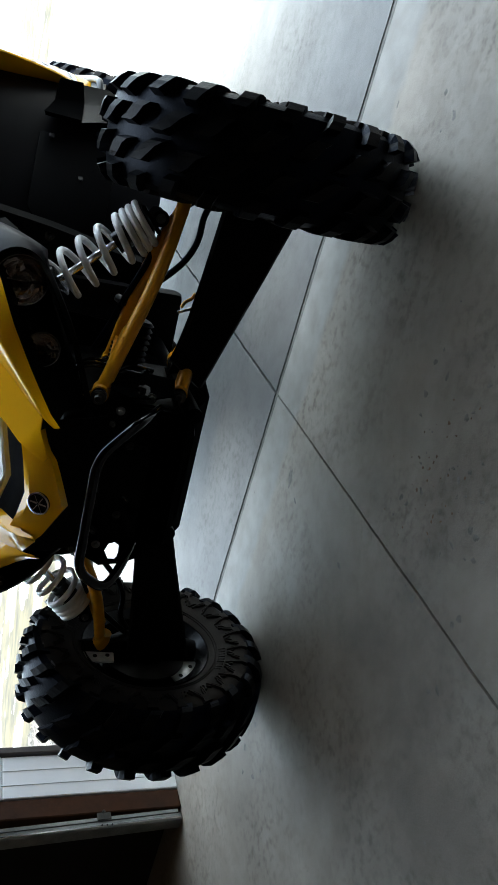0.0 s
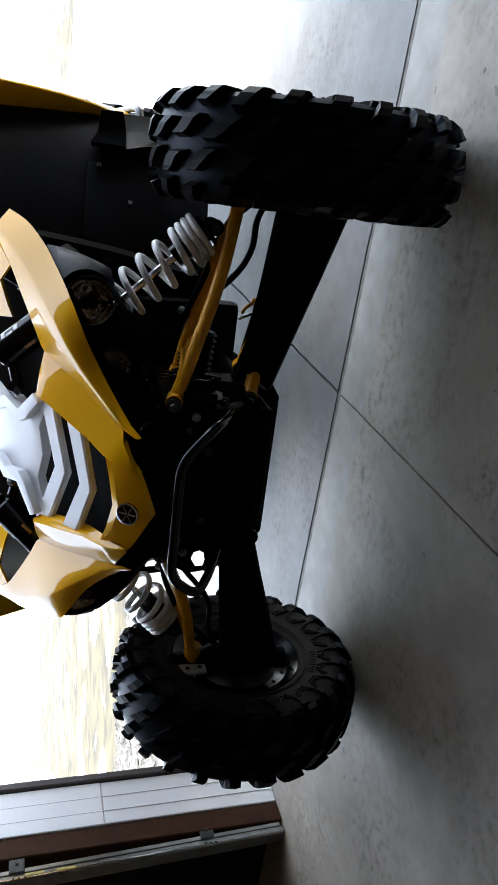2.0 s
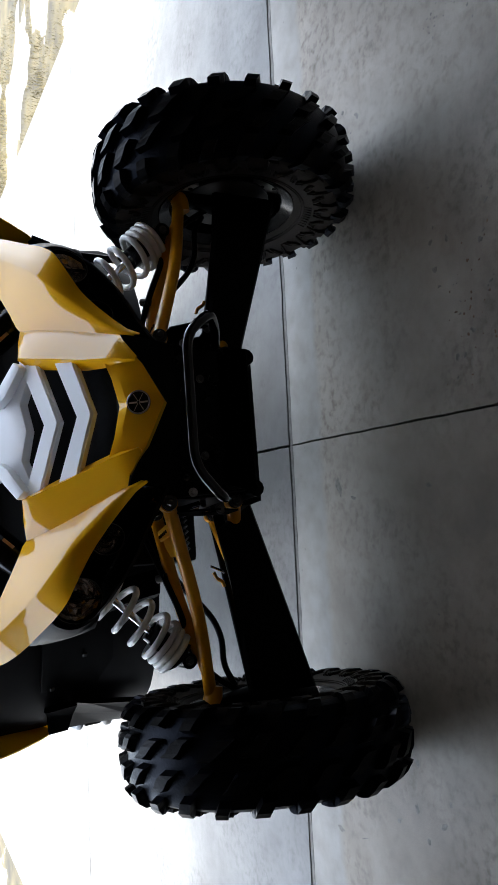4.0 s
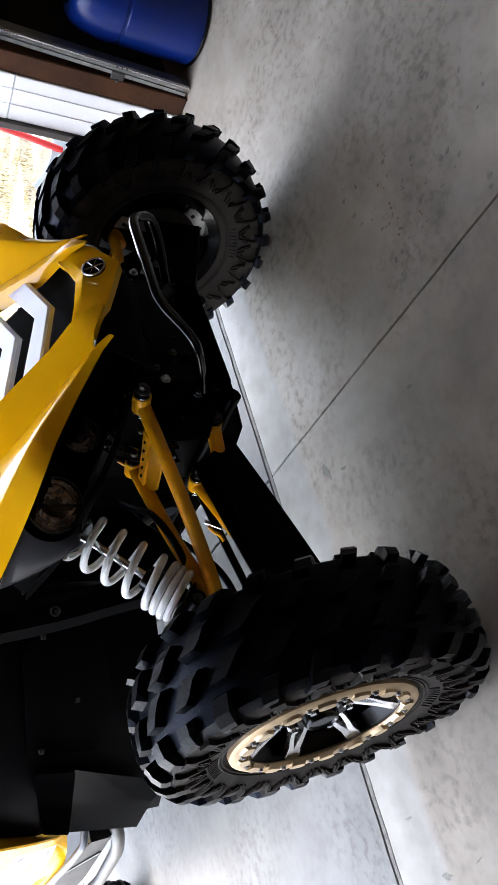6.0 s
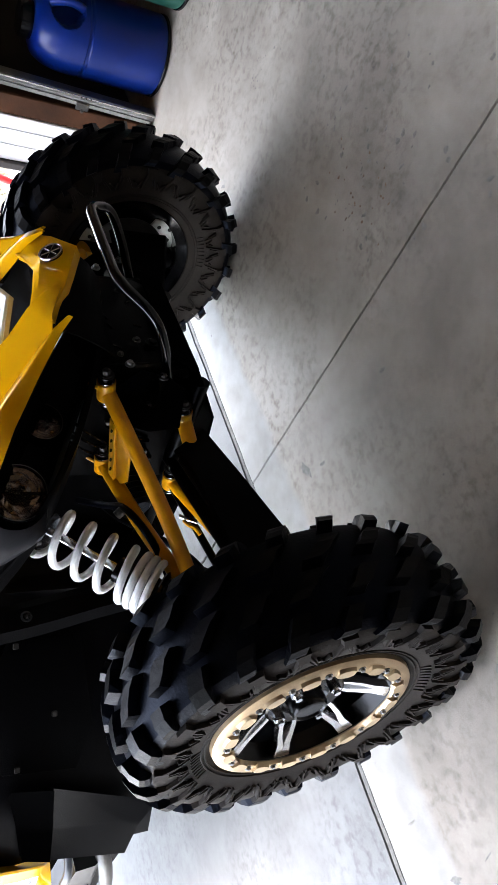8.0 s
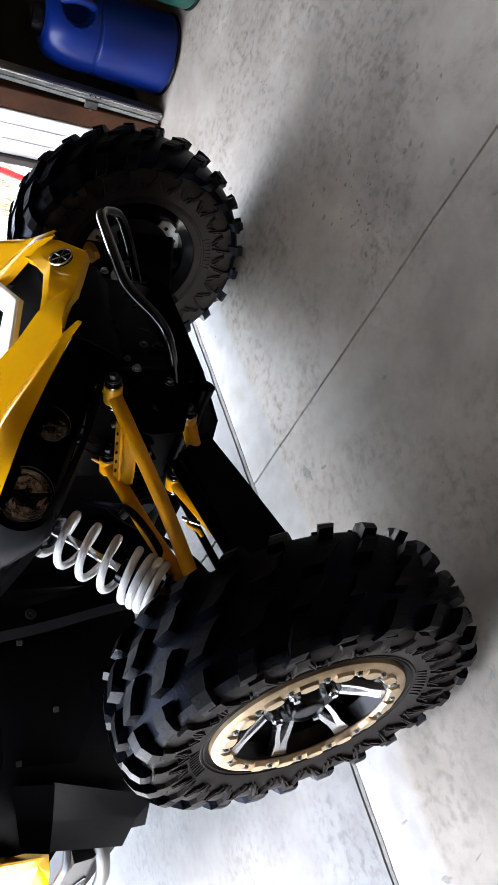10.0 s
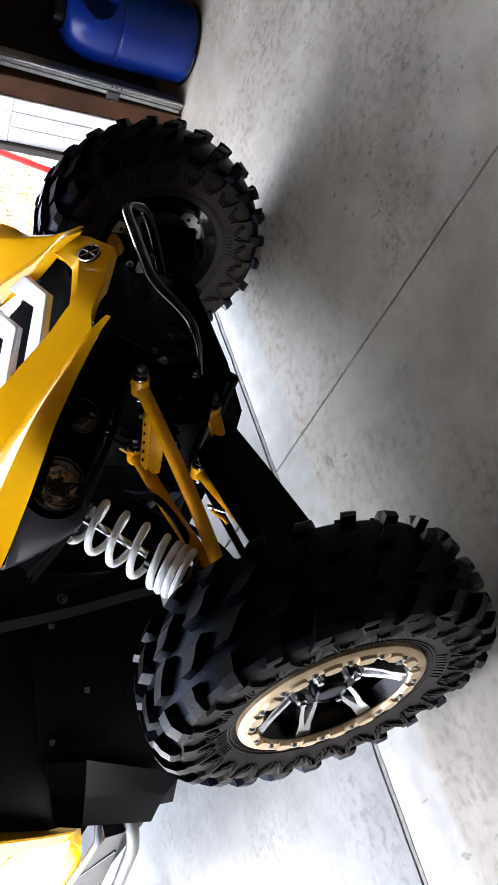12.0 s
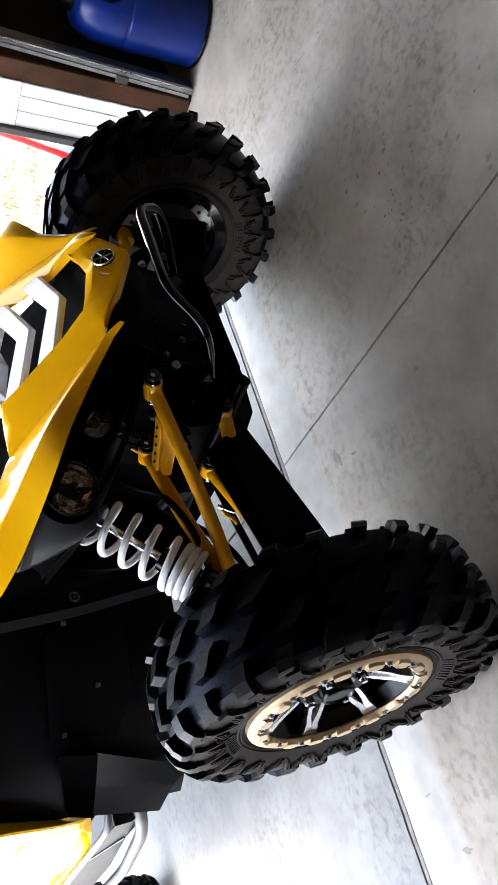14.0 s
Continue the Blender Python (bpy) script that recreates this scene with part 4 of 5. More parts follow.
both("brake_hose", tube(rounded([(-0.16, 0.16, 0.60), (-0.26, 0.06, 0.585), (-0.34, -0.035, 0.585), (-0.43, -0.03, 0.545), (-0.53, 0.04, 0.50), (-0.60, 0.03, 0.42), (-0.63, 0.0, 0.36)], 0.06), 0.0075, 10), RUBBER, car, "black brake hose")
for k in range(3):
    both("wire", tube(rounded([(-0.16, -0.12 + 0.03 * k, 0.70), (-0.20, -0.10 + 0.03 * k, 0.66 - 0.01 * k), (-0.19, -0.06 + 0.02 * k, 0.60), (-0.16, 0.0, 0.56 - 0.02 * k)], 0.03), 0.0032, 8), BAR, car)
for k, (y, z) in enumerate(((-0.17, 0.67), (-0.10, 0.60), (-0.05, 0.66), (-0.15, 0.53), (-0.02, 0.50))):
    both("fitting", tube([(-0.168, y, z), (-0.182, y - 0.003, z), (-0.184, y - 0.003, z)], [0.007, 0.007, 0.004], 8), DARKSTEEL if k % 2 else BAR, car)
for k in range(4):
    both("bracket_rib", tube(rounded([(-0.172, -0.19 + 0.05 * k, 0.64 - 0.02 * k), (-0.19, -0.17 + 0.05 * k, 0.60 - 0.02 * k), (-0.175, -0.15 + 0.05 * k, 0.54 - 0.02 * k)], 0.02), 0.005, 8), BAR, car)
both("brake_hose", tube(rounded([(-0.60, 0.03, 0.40), (-0.55, 0.02, 0.432), (-0.49, 0.02, 0.430), (-0.445, 0.02, 0.447), (-0.41, 0.02, 0.474), (-0.36, 0.03, 0.52), (-0.28, 0.07, 0.565), (-0.20, 0.12, 0.57)], 0.04), 0.0075, 10), RUBBER, car, "black brake hose")
def pierced_plate(outer, hole, depth):
    """A flat plate with one opening; both outlines have as many corners."""
    bm = bmesh.new()
    d, n = Vector(depth), len(outer)
    rings = [[bm.verts.new(Vector(p) + off) for p in line] for line, off in ((outer, Vector()), (hole, Vector()), (hole, d), (outer, d))]
    for a, b in zip(rings, rings[1:] + rings[:1]):
        for k in range(n):
            bm.faces.new((a[k], a[(k + 1) % n], b[(k + 1) % n], b[k]))
    return bm


OUTER = [(-0.2, y, z) for y, z in ((-0.125, 0.600), (-0.100, 0.52), (-0.113, 0.455), (-0.22, 0.478), (-0.250, 0.525), (-0.262, 0.58), (-0.225, 0.612))]
HOLE = [(-0.2, y, z) for y, z in ((-0.172, 0.545), (-0.164, 0.530), (-0.175, 0.522), (-0.21, 0.528), (-0.240, 0.540), (-0.240, 0.557), (-0.205, 0.560))]
both("side_bracket", pierced_plate(OUTER, HOLE, (0.004, 0, 0)), SHADE_BLACK, car, "black pierced side bracket", 25)
# small hardware on the bulkhead and behind the lower arm
for a, b in (((0.006, -0.243, 0.619), (-0.030, -0.246, 0.606)), ((-0.036, -0.243, 0.612), (-0.062, -0.246, 0.602)), ((-0.108, -0.243, 0.612), (-0.122, -0.246, 0.598)), ((-0.036, -0.243, 0.552), (-0.046, -0.246, 0.538))):
    both("bracket_edge", rod(a, b, 0.0028, 8), BAR, car)
both("bolt", bolt_head((-0.083, -0.240, 0.556), (0, -1, 0.1), 0.006, 0.006), DARKSTEEL, car)
both("bolt", bolt_head((-0.128, -0.238, 0.600), (-0.3, -1, 0.1), 0.0045, 0.006), DARKSTEEL, car)
both("clip_plate", plate([(-0.312, 0.03, 0.441), (-0.329, 0.03, 0.404), (-0.335, 0.034, 0.404), (-0.318, 0.034, 0.441)], (0, 0.004, 0), None, 0.001), CHROME, car, "bright metal clip")
both("pipe_fitting", tube(rounded([(-0.330, 0.03, 0.436), (-0.345, 0.028, 0.430), (-0.352, 0.03, 0.415), (-0.366, 0.034, 0.408)], 0.01), 0.0045, 8), ARM_YELLOW, car, "brass-coloured brake pipe fitting")
both("hose_clip", rod((-0.33, -0.02, 0.578), (-0.335, -0.0, 0.592), 0.0095, 12), DARKSTEEL, car, "metal hose clamp")

# shock absorber
TOP, LOW = Vector((-0.325, 0.033, 0.741)), Vector((-0.524, 0.009, 0.533))
axis = (LOW - TOP).normalized()
side = axis.cross(Vector((0, 1, 0))).normalized()
up = axis.cross(side)
path = []
for k in range(-26, 226):
    turn = k / 36
    along = 0.0475 * turn if turn < 3 else 0.1425 + 0.0162 * (turn - 3) + 0.0313 * 0.2 * (1 - math.exp(-(turn - 3) / 0.2))
    ang = 2 * math.pi * turn + 1.86
    path.append(TOP + axis * (0.058 + along) + (side * math.cos(ang) + up * math.sin(ang)) * 0.0495)
coil = tube(path, 0.0078, 10)
shock, shock2 = both("shock_absorber", tube([TOP - axis * 0.03, TOP, TOP + axis * 0.178, TOP + axis * 0.179, TOP + axis * 0.25, LOW - axis * 0.02], [0.014, 0.007, 0.007, 0.025, 0.025, 0.02], 20), RIMBLACK, car, "shock absorber with white coil spring")
other = mirrored(coil)
part("coil_spring", coil, SPRING, shock, "white painted coil spring")
part("coil_spring", other, SPRING, shock2, "white painted coil spring")
bm = rod(TOP + axis * 0.004, TOP + axis * 0.18, 0.0088, 16)
other = mirrored(bm)
part("piston_rod", bm, CHROME, shock, "chrome piston rod")
part("piston_rod", other, CHROME, shock2, "chrome piston rod")
for q, r in ((TOP + axis * 0.024, 0.04), (LOW - axis * 0.022, 0.042)):
    bm = tube([q, q + axis * 0.004, q + axis * 0.010], [r * 0.9, r, r * 0.8], 28)
    other = mirrored(bm)
    part("spring_seat", bm, RIMBLACK, shock)
    part("spring_seat", other, RIMBLACK, shock2)
both("shock_bolt", bolt_head(LOW + Vector((0, -0.03, 0.0)), (0, -1, 0), 0.007, 0.008), DARKSTEEL, car)
both("shock_mount", tube([LOW + Vector((0, -0.03, 0)), LOW + Vector((0, 0.03, 0))], 0.018, 16), FRAME, car)

# nose: yellow blades either side of the grille, each with a raised cheek
# each section: valley or inner edge, ridge, outer edge
BACK = [
    [(-0.142, -0.323, 0.727), (-0.1445, -0.330, 0.7235), (-0.147, -0.328, 0.716)],
    [(-0.150, -0.301, 0.745), (-0.155, -0.305, 0.748), (-0.162, -0.304, 0.733)],
    [(-0.156, -0.279, 0.758), (-0.181, -0.271, 0.770), (-0.190, -0.275, 0.752)],
    [(-0.172, -0.232, 0.784), (-0.212, -0.244, 0.795), (-0.226, -0.243, 0.775)],
    [(-0.187, -0.188, 0.807), (-0.244, -0.217, 0.823), (-0.265, -0.214, 0.797)],
    [(-0.199, -0.150, 0.828), (-0.268, -0.196, 0.843), (-0.300, -0.202, 0.815)],
    [(-0.216, -0.095, 0.858), (-0.288, -0.178, 0.857), (-0.332, -0.188, 0.829)],
    [(-0.229, -0.031, 0.889), (-0.310, -0.155, 0.871), (-0.365, -0.168, 0.843)],
    [(-0.272, -0.018, 0.909), (-0.336, -0.122, 0.887), (-0.396, -0.120, 0.858)],
    [(-0.313, -0.002, 0.926), (-0.362, -0.080, 0.903), (-0.424, -0.062, 0.874)],
    [(-0.353, 0.017, 0.943), (-0.390, -0.036, 0.921), (-0.450, -0.010, 0.890)],
    [(-0.393, 0.042, 0.960), (-0.418, 0.012, 0.942), (-0.474, 0.038, 0.910)],
    [(-0.424, 0.082, 0.978), (-0.444, 0.062, 0.966), (-0.492, 0.088, 0.932)],
    [(-0.458, 0.145, 1.003), (-0.472, 0.128, 0.995), (-0.506, 0.150, 0.966)],
]


def creased(inner, ridge, outer):
    """A section over the blade: flat, narrow rounded ridge, flat, turned-in lip."""
    a, r, o = Vector(inner), Vector(ridge), Vector(outer)
    k = min(1.0, (o - r).length / 0.024)
    return [a, a.lerp(r, 0.5), r + (a - r).normalized() * 0.004 * k, r + (o - r).normalized() * 0.004 * k, r.lerp(o, 0.5), o, o + Vector((0.010, 0.006, -0.004)) * k * k]


rows = [creased(*s) for s in BACK]
both("nose_blade", thicken(loft(rows[:2] + smooth_rows(rows[2:], 3)), 0.003), YELLOW, car, "glossy yellow nose blade", 55)
# raised cheek beside the grille, from its front point back to its stepped end
CHEEK = [
    [(-0.083, -0.349, 0.738), (-0.086, -0.353, 0.738), (-0.088, -0.354, 0.736)],
    [(-0.086, -0.322, 0.757), (-0.095, -0.328, 0.765), (-0.130, -0.322, 0.753)],
    [(-0.084, -0.295, 0.768), (-0.101, -0.301, 0.784), (-0.147, -0.300, 0.751)],
    [(-0.094, -0.226, 0.794), (-0.113, -0.243, 0.810), (-0.172, -0.233, 0.786)],
    [(-0.108, -0.170, 0.826), (-0.131, -0.178, 0.852), (-0.190, -0.181, 0.813)],
    [(-0.119, -0.126, 0.851), (-0.143, -0.131, 0.881), (-0.203, -0.139, 0.837)],
    [(-0.128, -0.092, 0.872), (-0.1525, -0.096, 0.9055), (-0.217, -0.086, 0.866)],
    [(-0.130, -0.084, 0.873), (-0.154, -0.089, 0.9065), (-0.2285, -0.033, 0.893)],
]
rows = []
for a, c, o in CHEEK:
    a, c, o = Vector(a), Vector(c), Vector(o) + Vector((-0.004, 0.002, -0.0035))
    rows.append([a, c + (a - c).normalized() * 0.006, c + Vector((0.002, -0.001, 0.0005)), c + (o - c).normalized() * 0.006, c.lerp(o, 0.5) + Vector((-0.001, -0.002, 0.002)), o])
rows.append([p + Vector((0.004, 0.007, -0.001)) for p in rows[-1]])
rows.append([p + Vector((0.004, 0.010, -0.020)) for p in rows[-1]])
both("cheek", thicken(loft(rows), 0.003), YELLOW, car, "raised yellow cheek beside the grille", 50)

# yellow bonnet behind the blades, with a strut to each blade
rows = [[(-0.270, 0.112, 0.957), (-0.30, 0.10, 0.968), (-0.359, 0.077, 0.984), (-0.398, 0.048, 0.963)],
        [(-0.262, 0.150, 0.985), (-0.30, 0.145, 1.0), (-0.375, 0.12, 1.008), (-0.428, 0.088, 0.982)],
        [(-0.25, 0.21, 1.02), (-0.30, 0.21, 1.036), (-0.39, 0.18, 1.04), (-0.462, 0.150, 1.006)],
        [(-0.24, 0.32, 1.07), (-0.30, 0.33, 1.09), (-0.41, 0.30, 1.09), (-0.50, 0.26, 1.05)],
        [(-0.22, 0.44, 1.11), (-0.30, 0.46, 1.13), (-0.43, 0.44, 1.13), (-0.56, 0.42, 1.10)]]
both("bonnet_panel", thicken(loft(smooth_rows(rows, 3)), 0.006), YELLOW, car, "yellow bonnet panel", 50)
rows = [[(x, 0.205 - 0.02 * (1 - abs(x) / 0.25), 1.018), (x, 0.235, 1.03), (x, 0.32, 1.068), (x, 0.44, 1.108)] for x in (-0.25, -0.17, -0.08, 0.0, 0.08, 0.17, 0.25)]
part("bonnet_centre", thicken(loft(rows), 0.006), YELLOW, car, "yellow bonnet top", 50)

# centre plate with round badge
inner = [(-0.104, -0.285, 0.781), (-0.058, -0.306, 0.771), (0.0, -0.320, 0.762), (0.058, -0.306, 0.771), (0.104, -0.285, 0.781)]
mid = [(-0.114, -0.288, 0.768), (-0.063, -0.322, 0.763), (0.0, -0.345, 0.754), (0.063, -0.322, 0.763), (0.114, -0.288, 0.768)]
outer = [(-0.131, -0.315, 0.750), (-0.080, -0.348, 0.722), (0.0, -0.383, 0.694), (0.080, -0.348, 0.722), (0.131, -0.315, 0.750)]
under = [(x * 0.98, y + 0.02, z - 0.012) for x, y, z in outer]
lip = [(x, y + 0.012, z - 0.01) for x, y, z in inner]
part("centre_plate", thicken(loft([lip, inner, mid, outer, under]), 0.004), YELLOW, car, "yellow centre plate with round badge", 25)
rows = []
for x in (-0.15, -0.13, -0.06, 0.0, 0.06, 0.13, 0.15):
    f = abs(x) / 0.15
    rows.append([(x, -0.366 + 0.064 * f, 0.690 + 0.054 * f), (x, -0.350 + 0.06 * f, 0.665 + 0.03 * f), (x, -0.318 + 0.05 * f, 0.635 + 0.01 * f), (x, -0.25, 0.615)])
part("under_nose_panel", thicken(loft(rows), 0.004), BLACK, car, "smooth black panel under the nose plate", 50)
badge_n = Vector((0, -0.82, 0.57)).normalized()
c0 = Vector((0.0, -0.3585, 0.7355))
badge = part("badge", tube([c0, c0 + badge_n * 0.005], 0.0225, 32), RIMBLACK, car, "round black badge with silver ring")
ringp = [c0 + badge_n * 0.005 + (Vector((1, 0, 0)) * math.cos(a) + badge_n.cross(Vector((1, 0, 0))) * math.sin(a)) * 0.0215 for a in (2 * math.pi * k / 40 for k in range(41))]
part("badge_ring", tube(ringp, 0.002, 8, caps=False), CHROME, badge)
for k in range(6):
    a = math.pi / 2 + k * math.pi / 3
    d = Vector((1, 0, 0)) * math.cos(a) + badge_n.cross(Vector((1, 0, 0))) * math.sin(a)
    part("badge_spoke", tube([c0 + badge_n * 0.0055 + d * 0.002, c0 + badge_n * 0.0055 + d * 0.018], 0.0019, 6, flat=0.5), CHROME, badge)

# white grille chevrons


def chevron(y0, z0, y1, z1, half, sweep_y, sweep_z, thick, end_scale=1.0):
    rows = []
    for x in (-half, -half * 0.5, 0.0, half * 0.5, half):
        f = abs(x) / half
        k = 1 - (1 - end_scale) * f
        fy, fz = y0 + sweep_y * f, z0 + sweep_z * f
        by, bz = y0 + (y1 - y0) * k + sweep_y * f, z0 + (z1 - z0) * k + sweep_z * f
        rows.append([(x, fy, fz), (x, fy + 0.004, fz + 0.006), (x, by, bz + 0.004), (x, by + 0.002, bz - 0.012), (x, fy + 0.006, fz - thick)])
    return loft(rows, closed=True, caps=True)


part("grille_bar", chevron(-0.257, 0.795, -0.219, 0.815, 0.130, 0.050, 0.025, 0.009, 1.2), WHITE, car, "white chevron grille bar", 25)
part("grille_bar", chevron(-0.167, 0.840, -0.128, 0.861, 0.152, 0.062, 0.033, 0.009, 1.1), WHITE, car, "white chevron grille bar", 25)
flat_outline = [(-0.135, -0.083), (-0.062, -0.045), (0, -0.063), (0.062, -0.045), (0.135, -0.083), (0.145, -0.055), (0.085, 0.005), (0.10, 0.06), (0.075, 0.10), (0.10, 0.17), (-0.10, 0.17), (-0.075, 0.10), (-0.10, 0.06), (-0.085, 0.005), (-0.145, -0.055)]
shield = [(x, y, 0.878 + 0.5 * (y + 0.085)) for x, y in flat_outline]
part("grille_shield", plate(shield, (0, 0.008, -0.02), None, 0.004), WHITE, car, "white upper grille shield", 25)
for s in (-1, 1):
    edge = [(s * 0.148, -0.058), (s * 0.090, 0.003), (s * 0.104, 0.06), (s * 0.078, 0.10), (s * 0.102, 0.168), (s * 0.078, 0.168), (s * 0.052, 0.10), (s * 0.074, 0.055), (s * 0.060, -0.002), (s * 0.078, -0.03), (s * 0.132, -0.079)]
    part("shield_rib", plate([(x, y - 0.003, 0.882 + 0.5 * (y + 0.085)) for x, y in edge], (0, -0.010, 0.019), None, 0.004), WHITE, car)
part("grille_liner", loft([[(-0.13, -0.28, 0.755), (0.13, -0.28, 0.755)], [(-0.15, -0.18, 0.775), (0.15, -0.18, 0.775)], [(-0.22, 0.02, 0.83), (0.22, 0.02, 0.83)], [(-0.3, 0.22, 0.93), (0.3, 0.22, 0.93)], [(-0.34, 0.34, 1.0), (0.34, 0.34, 1.0)]]), MESH, car, "black mesh behind the grille")

# headlamps under the blades
rows = [[(-0.145, -0.300, 0.718), (-0.15, -0.25, 0.70), (-0.15, -0.22, 0.66), (-0.14, -0.16, 0.655)],
        [(-0.196, -0.245, 0.758), (-0.22, -0.16, 0.75), (-0.235, -0.14, 0.70), (-0.21, -0.06, 0.68)],
        [(-0.285, -0.185, 0.805), (-0.31, -0.10, 0.80), (-0.325, -0.07, 0.74), (-0.29, 0.0, 0.72)],
        [(-0.372, -0.115, 0.850), (-0.40, -0.05, 0.845), (-0.415, -0.02, 0.785), (-0.38, 0.04, 0.765)],
        [(-0.425, 0.005, 0.885), (-0.445, 0.02, 0.87), (-0.455, 0.04, 0.845), (-0.43, 0.10, 0.83)]]
both("lamp_housing", thicken(loft(smooth_rows(rows, 3)), 0.004), BLACK, car, "black headlamp housing")
rows = [[(x, y, z), (x + 0.004, y + 0.006, z - 0.012), (x + 0.02, y + 0.13, z - 0.02)] for x, y, z in ((-0.15, -0.262, 0.655), (-0.215, -0.205, 0.675), (-0.305, -0.165, 0.712), (-0.400, -0.098, 0.772), (-0.445, 0.0, 0.838))]
both("lamp_chin", thicken(loft(smooth_rows(rows, 3)), 0.004), BLACK, car, "black lip below the headlamps")
for c, r in (((-0.362, -0.105, 0.804), 0.050), ((-0.242, -0.160, 0.751), 0.034)):
    c = Vector(c)
    n = Vector((-0.38, -0.88, 0.02)).normalized()
    u = n.cross(Vector((0, 0, 1))).normalized()
    w = n.cross(u)
    a, b = both("headlamp", tube([c - n * 0.005, c + n * 0.0015, c + n * 0.003], [r * 0.98, r * 0.99, r * 1.01], 40, tube([c - n * 0.03, c - n * 0.002, c + n * 0.003], [r * 1.08, r * 1.08, r * 1.04], 40, caps=False), caps=False), RIMBLACK, car, "round smoked headlamp")
    bits = [("lens", tube([c - n * 0.004, c + n * 0.001, c + n * 0.004, c + n * 0.005], [r * 0.985, r * 0.75, r * 0.4, r * 0.03], 40, caps=False), LENS, "smoked clear lens")]
    facets = []
    for k, q in enumerate((0.08, 0.24, 0.4, 0.56, 0.72, 0.86, 0.98)):
        depth = 0.009 + 0.006 * (1 - q) + (0.005 if k % 2 else 0.0)
        ring = []
        for m in range(18):
            t = 2 * math.pi * (m + 0.5 * (k % 2)) / 18
            ring.append(c - n * (depth + 0.006 * noise.noise((k * 1.7, m * 2.3, r * 90))) + (u * math.cos(t) + w * math.sin(t)) * r * q)
        facets.append(ring)
    bits.append(("reflector", loft(facets, closed=True), REFLECTOR, "faceted reflector bowl"))
    bits.append(("bulb_shield", tube([c - n * 0.015, c - n * 0.0095, c - n * 0.008], [r * 0.28, r * 0.24, r * 0.1], 14), RIMBLACK, ""))
    bits.append(("lens_bar", tube([c - n * 0.008 + w * r * 0.95, c - n * 0.008 - w * r * 0.95], r * 0.07, 8), RIMBLACK, ""))
    ring = [c + n * 0.002 + (u * math.cos(q) + w * math.sin(q)) * r * 1.01 for q in (2 * math.pi * k / 48 for k in range(49))]
    bits.append(("lamp_ring", tube(ring, 0.0009, 6, caps=False), DARKSTEEL, ""))
    for nm, bm, m, lab in bits:
        o2 = mirrored(bm)
        part(nm, bm, m, a, lab, 0 if nm == "reflector" else 35)
        part(nm, o2, m, b, lab, 0 if nm == "reflector" else 35)
rows = []
for k in range(9):
    t = k / 8
    ang = radians(75 - 165 * t)
    rim = Vector((-0.368, -0.098, 0.810)) + Vector((-0.92 * math.cos(ang), 0.38 * math.cos(ang), math.sin(ang))) * 0.058
    out = Vector((-0.452 + 0.028 * t * t, 0.02 - 0.085 * t, 0.888 - 0.128 * t))
    rows.append([rim + Vector((0.004, 0.02, 0)), rim, rim.lerp(out, 0.55) + Vector((-0.003, -0.007, 0)), out, out + Vector((0.006, 0.022, 0.0)), out + Vector((0.024, 0.045, 0.002))])
both("lamp_trim", thicken(loft(smooth_rows(rows, 3)), 0.004), GREYP, car, "grey plastic trim round headlamp", 50)

# reservoirs between the blades, leaning outwards like the shocks
RES0, RESD = Vector((-0.192, 0.076, 0.977)), Vector((-0.67, -0.26, -0.70)).normalized()
can = tube([RES0 - RESD * 0.004, RES0, RES0 + RESD * 0.012, RES0 + RESD * 0.0125, RES0 + RESD * 0.135, RES0 + RESD * 0.14], [0.033, 0.0385, 0.0385, 0.0365, 0.0365, 0.03], 32)
res, res2 = both("reservoir", can, RIMBLACK, car, "black shock reservoir with pale markings")
RESU = Vector((-0.84, 0.36, 0.40)).normalized()
RESW = RESD.cross(RESU).normalized()
RESU = RESW.cross(RESD).normalized()


def on_can(at, turn, length, wide, r=0.0372):
    """A thin curved patch on the reservoir."""
    rows = []
    for k in range(6):
        q = turn + wide * (k / 5 - 0.5)
        d = RESU * math.cos(q) + RESW * math.sin(q)
        rows.append([RES0 + RESD * (at + f * length) + d * (r + e) for f, e in ((0, 0), (1, 0), (1, -0.0015), (0, -0.0015))])
    return loft(rows, closed=True, caps=True)


for at, turn, length, wide, m in ((0.016, 0.9, 0.012, 0.22, TRIM), (0.032, 0.85, 0.010, 0.4, TRIM), (0.045, 1.0, 0.020, 0.16, TRIM), (0.068, 0.85, 0.012, 0.4, TRIM), (0.066, 2.35, 0.03, 0.2, TAN)):
    turn = turn if RESW.y < 0 else -turn
    bm = on_can(at, turn, length, wide)
    o2 = mirrored(bm)
    part("marking", bm, m, res)
    part("marking", o2, m, res2)
for bm, m, nm in ((tube([RES0 - RESD * 0.022, RES0 - RESD * 0.003], 0.020, 6), RIMBLACK, "end_cap"), (tube([RES0 - RESD * 0.032, RES0 - RESD * 0.02], 0.006, 10), ZINC, "valve"), (tube([(-0.128, 0.060, 0.942), (-0.112, 0.050, 0.952), (-0.108, 0.048, 0.955)], [0.017, 0.017, 0.013], 6), RIMBLACK, "adjuster_knob"), (tube([(-0.17, 0.07, 0.955), (-0.12, 0.058, 0.944)], 0.012, 12), RIMBLACK, "bridge")):
    o2 = mirrored(bm)
    part(nm, bm, m, res)
    part(nm, o2, m, res2)

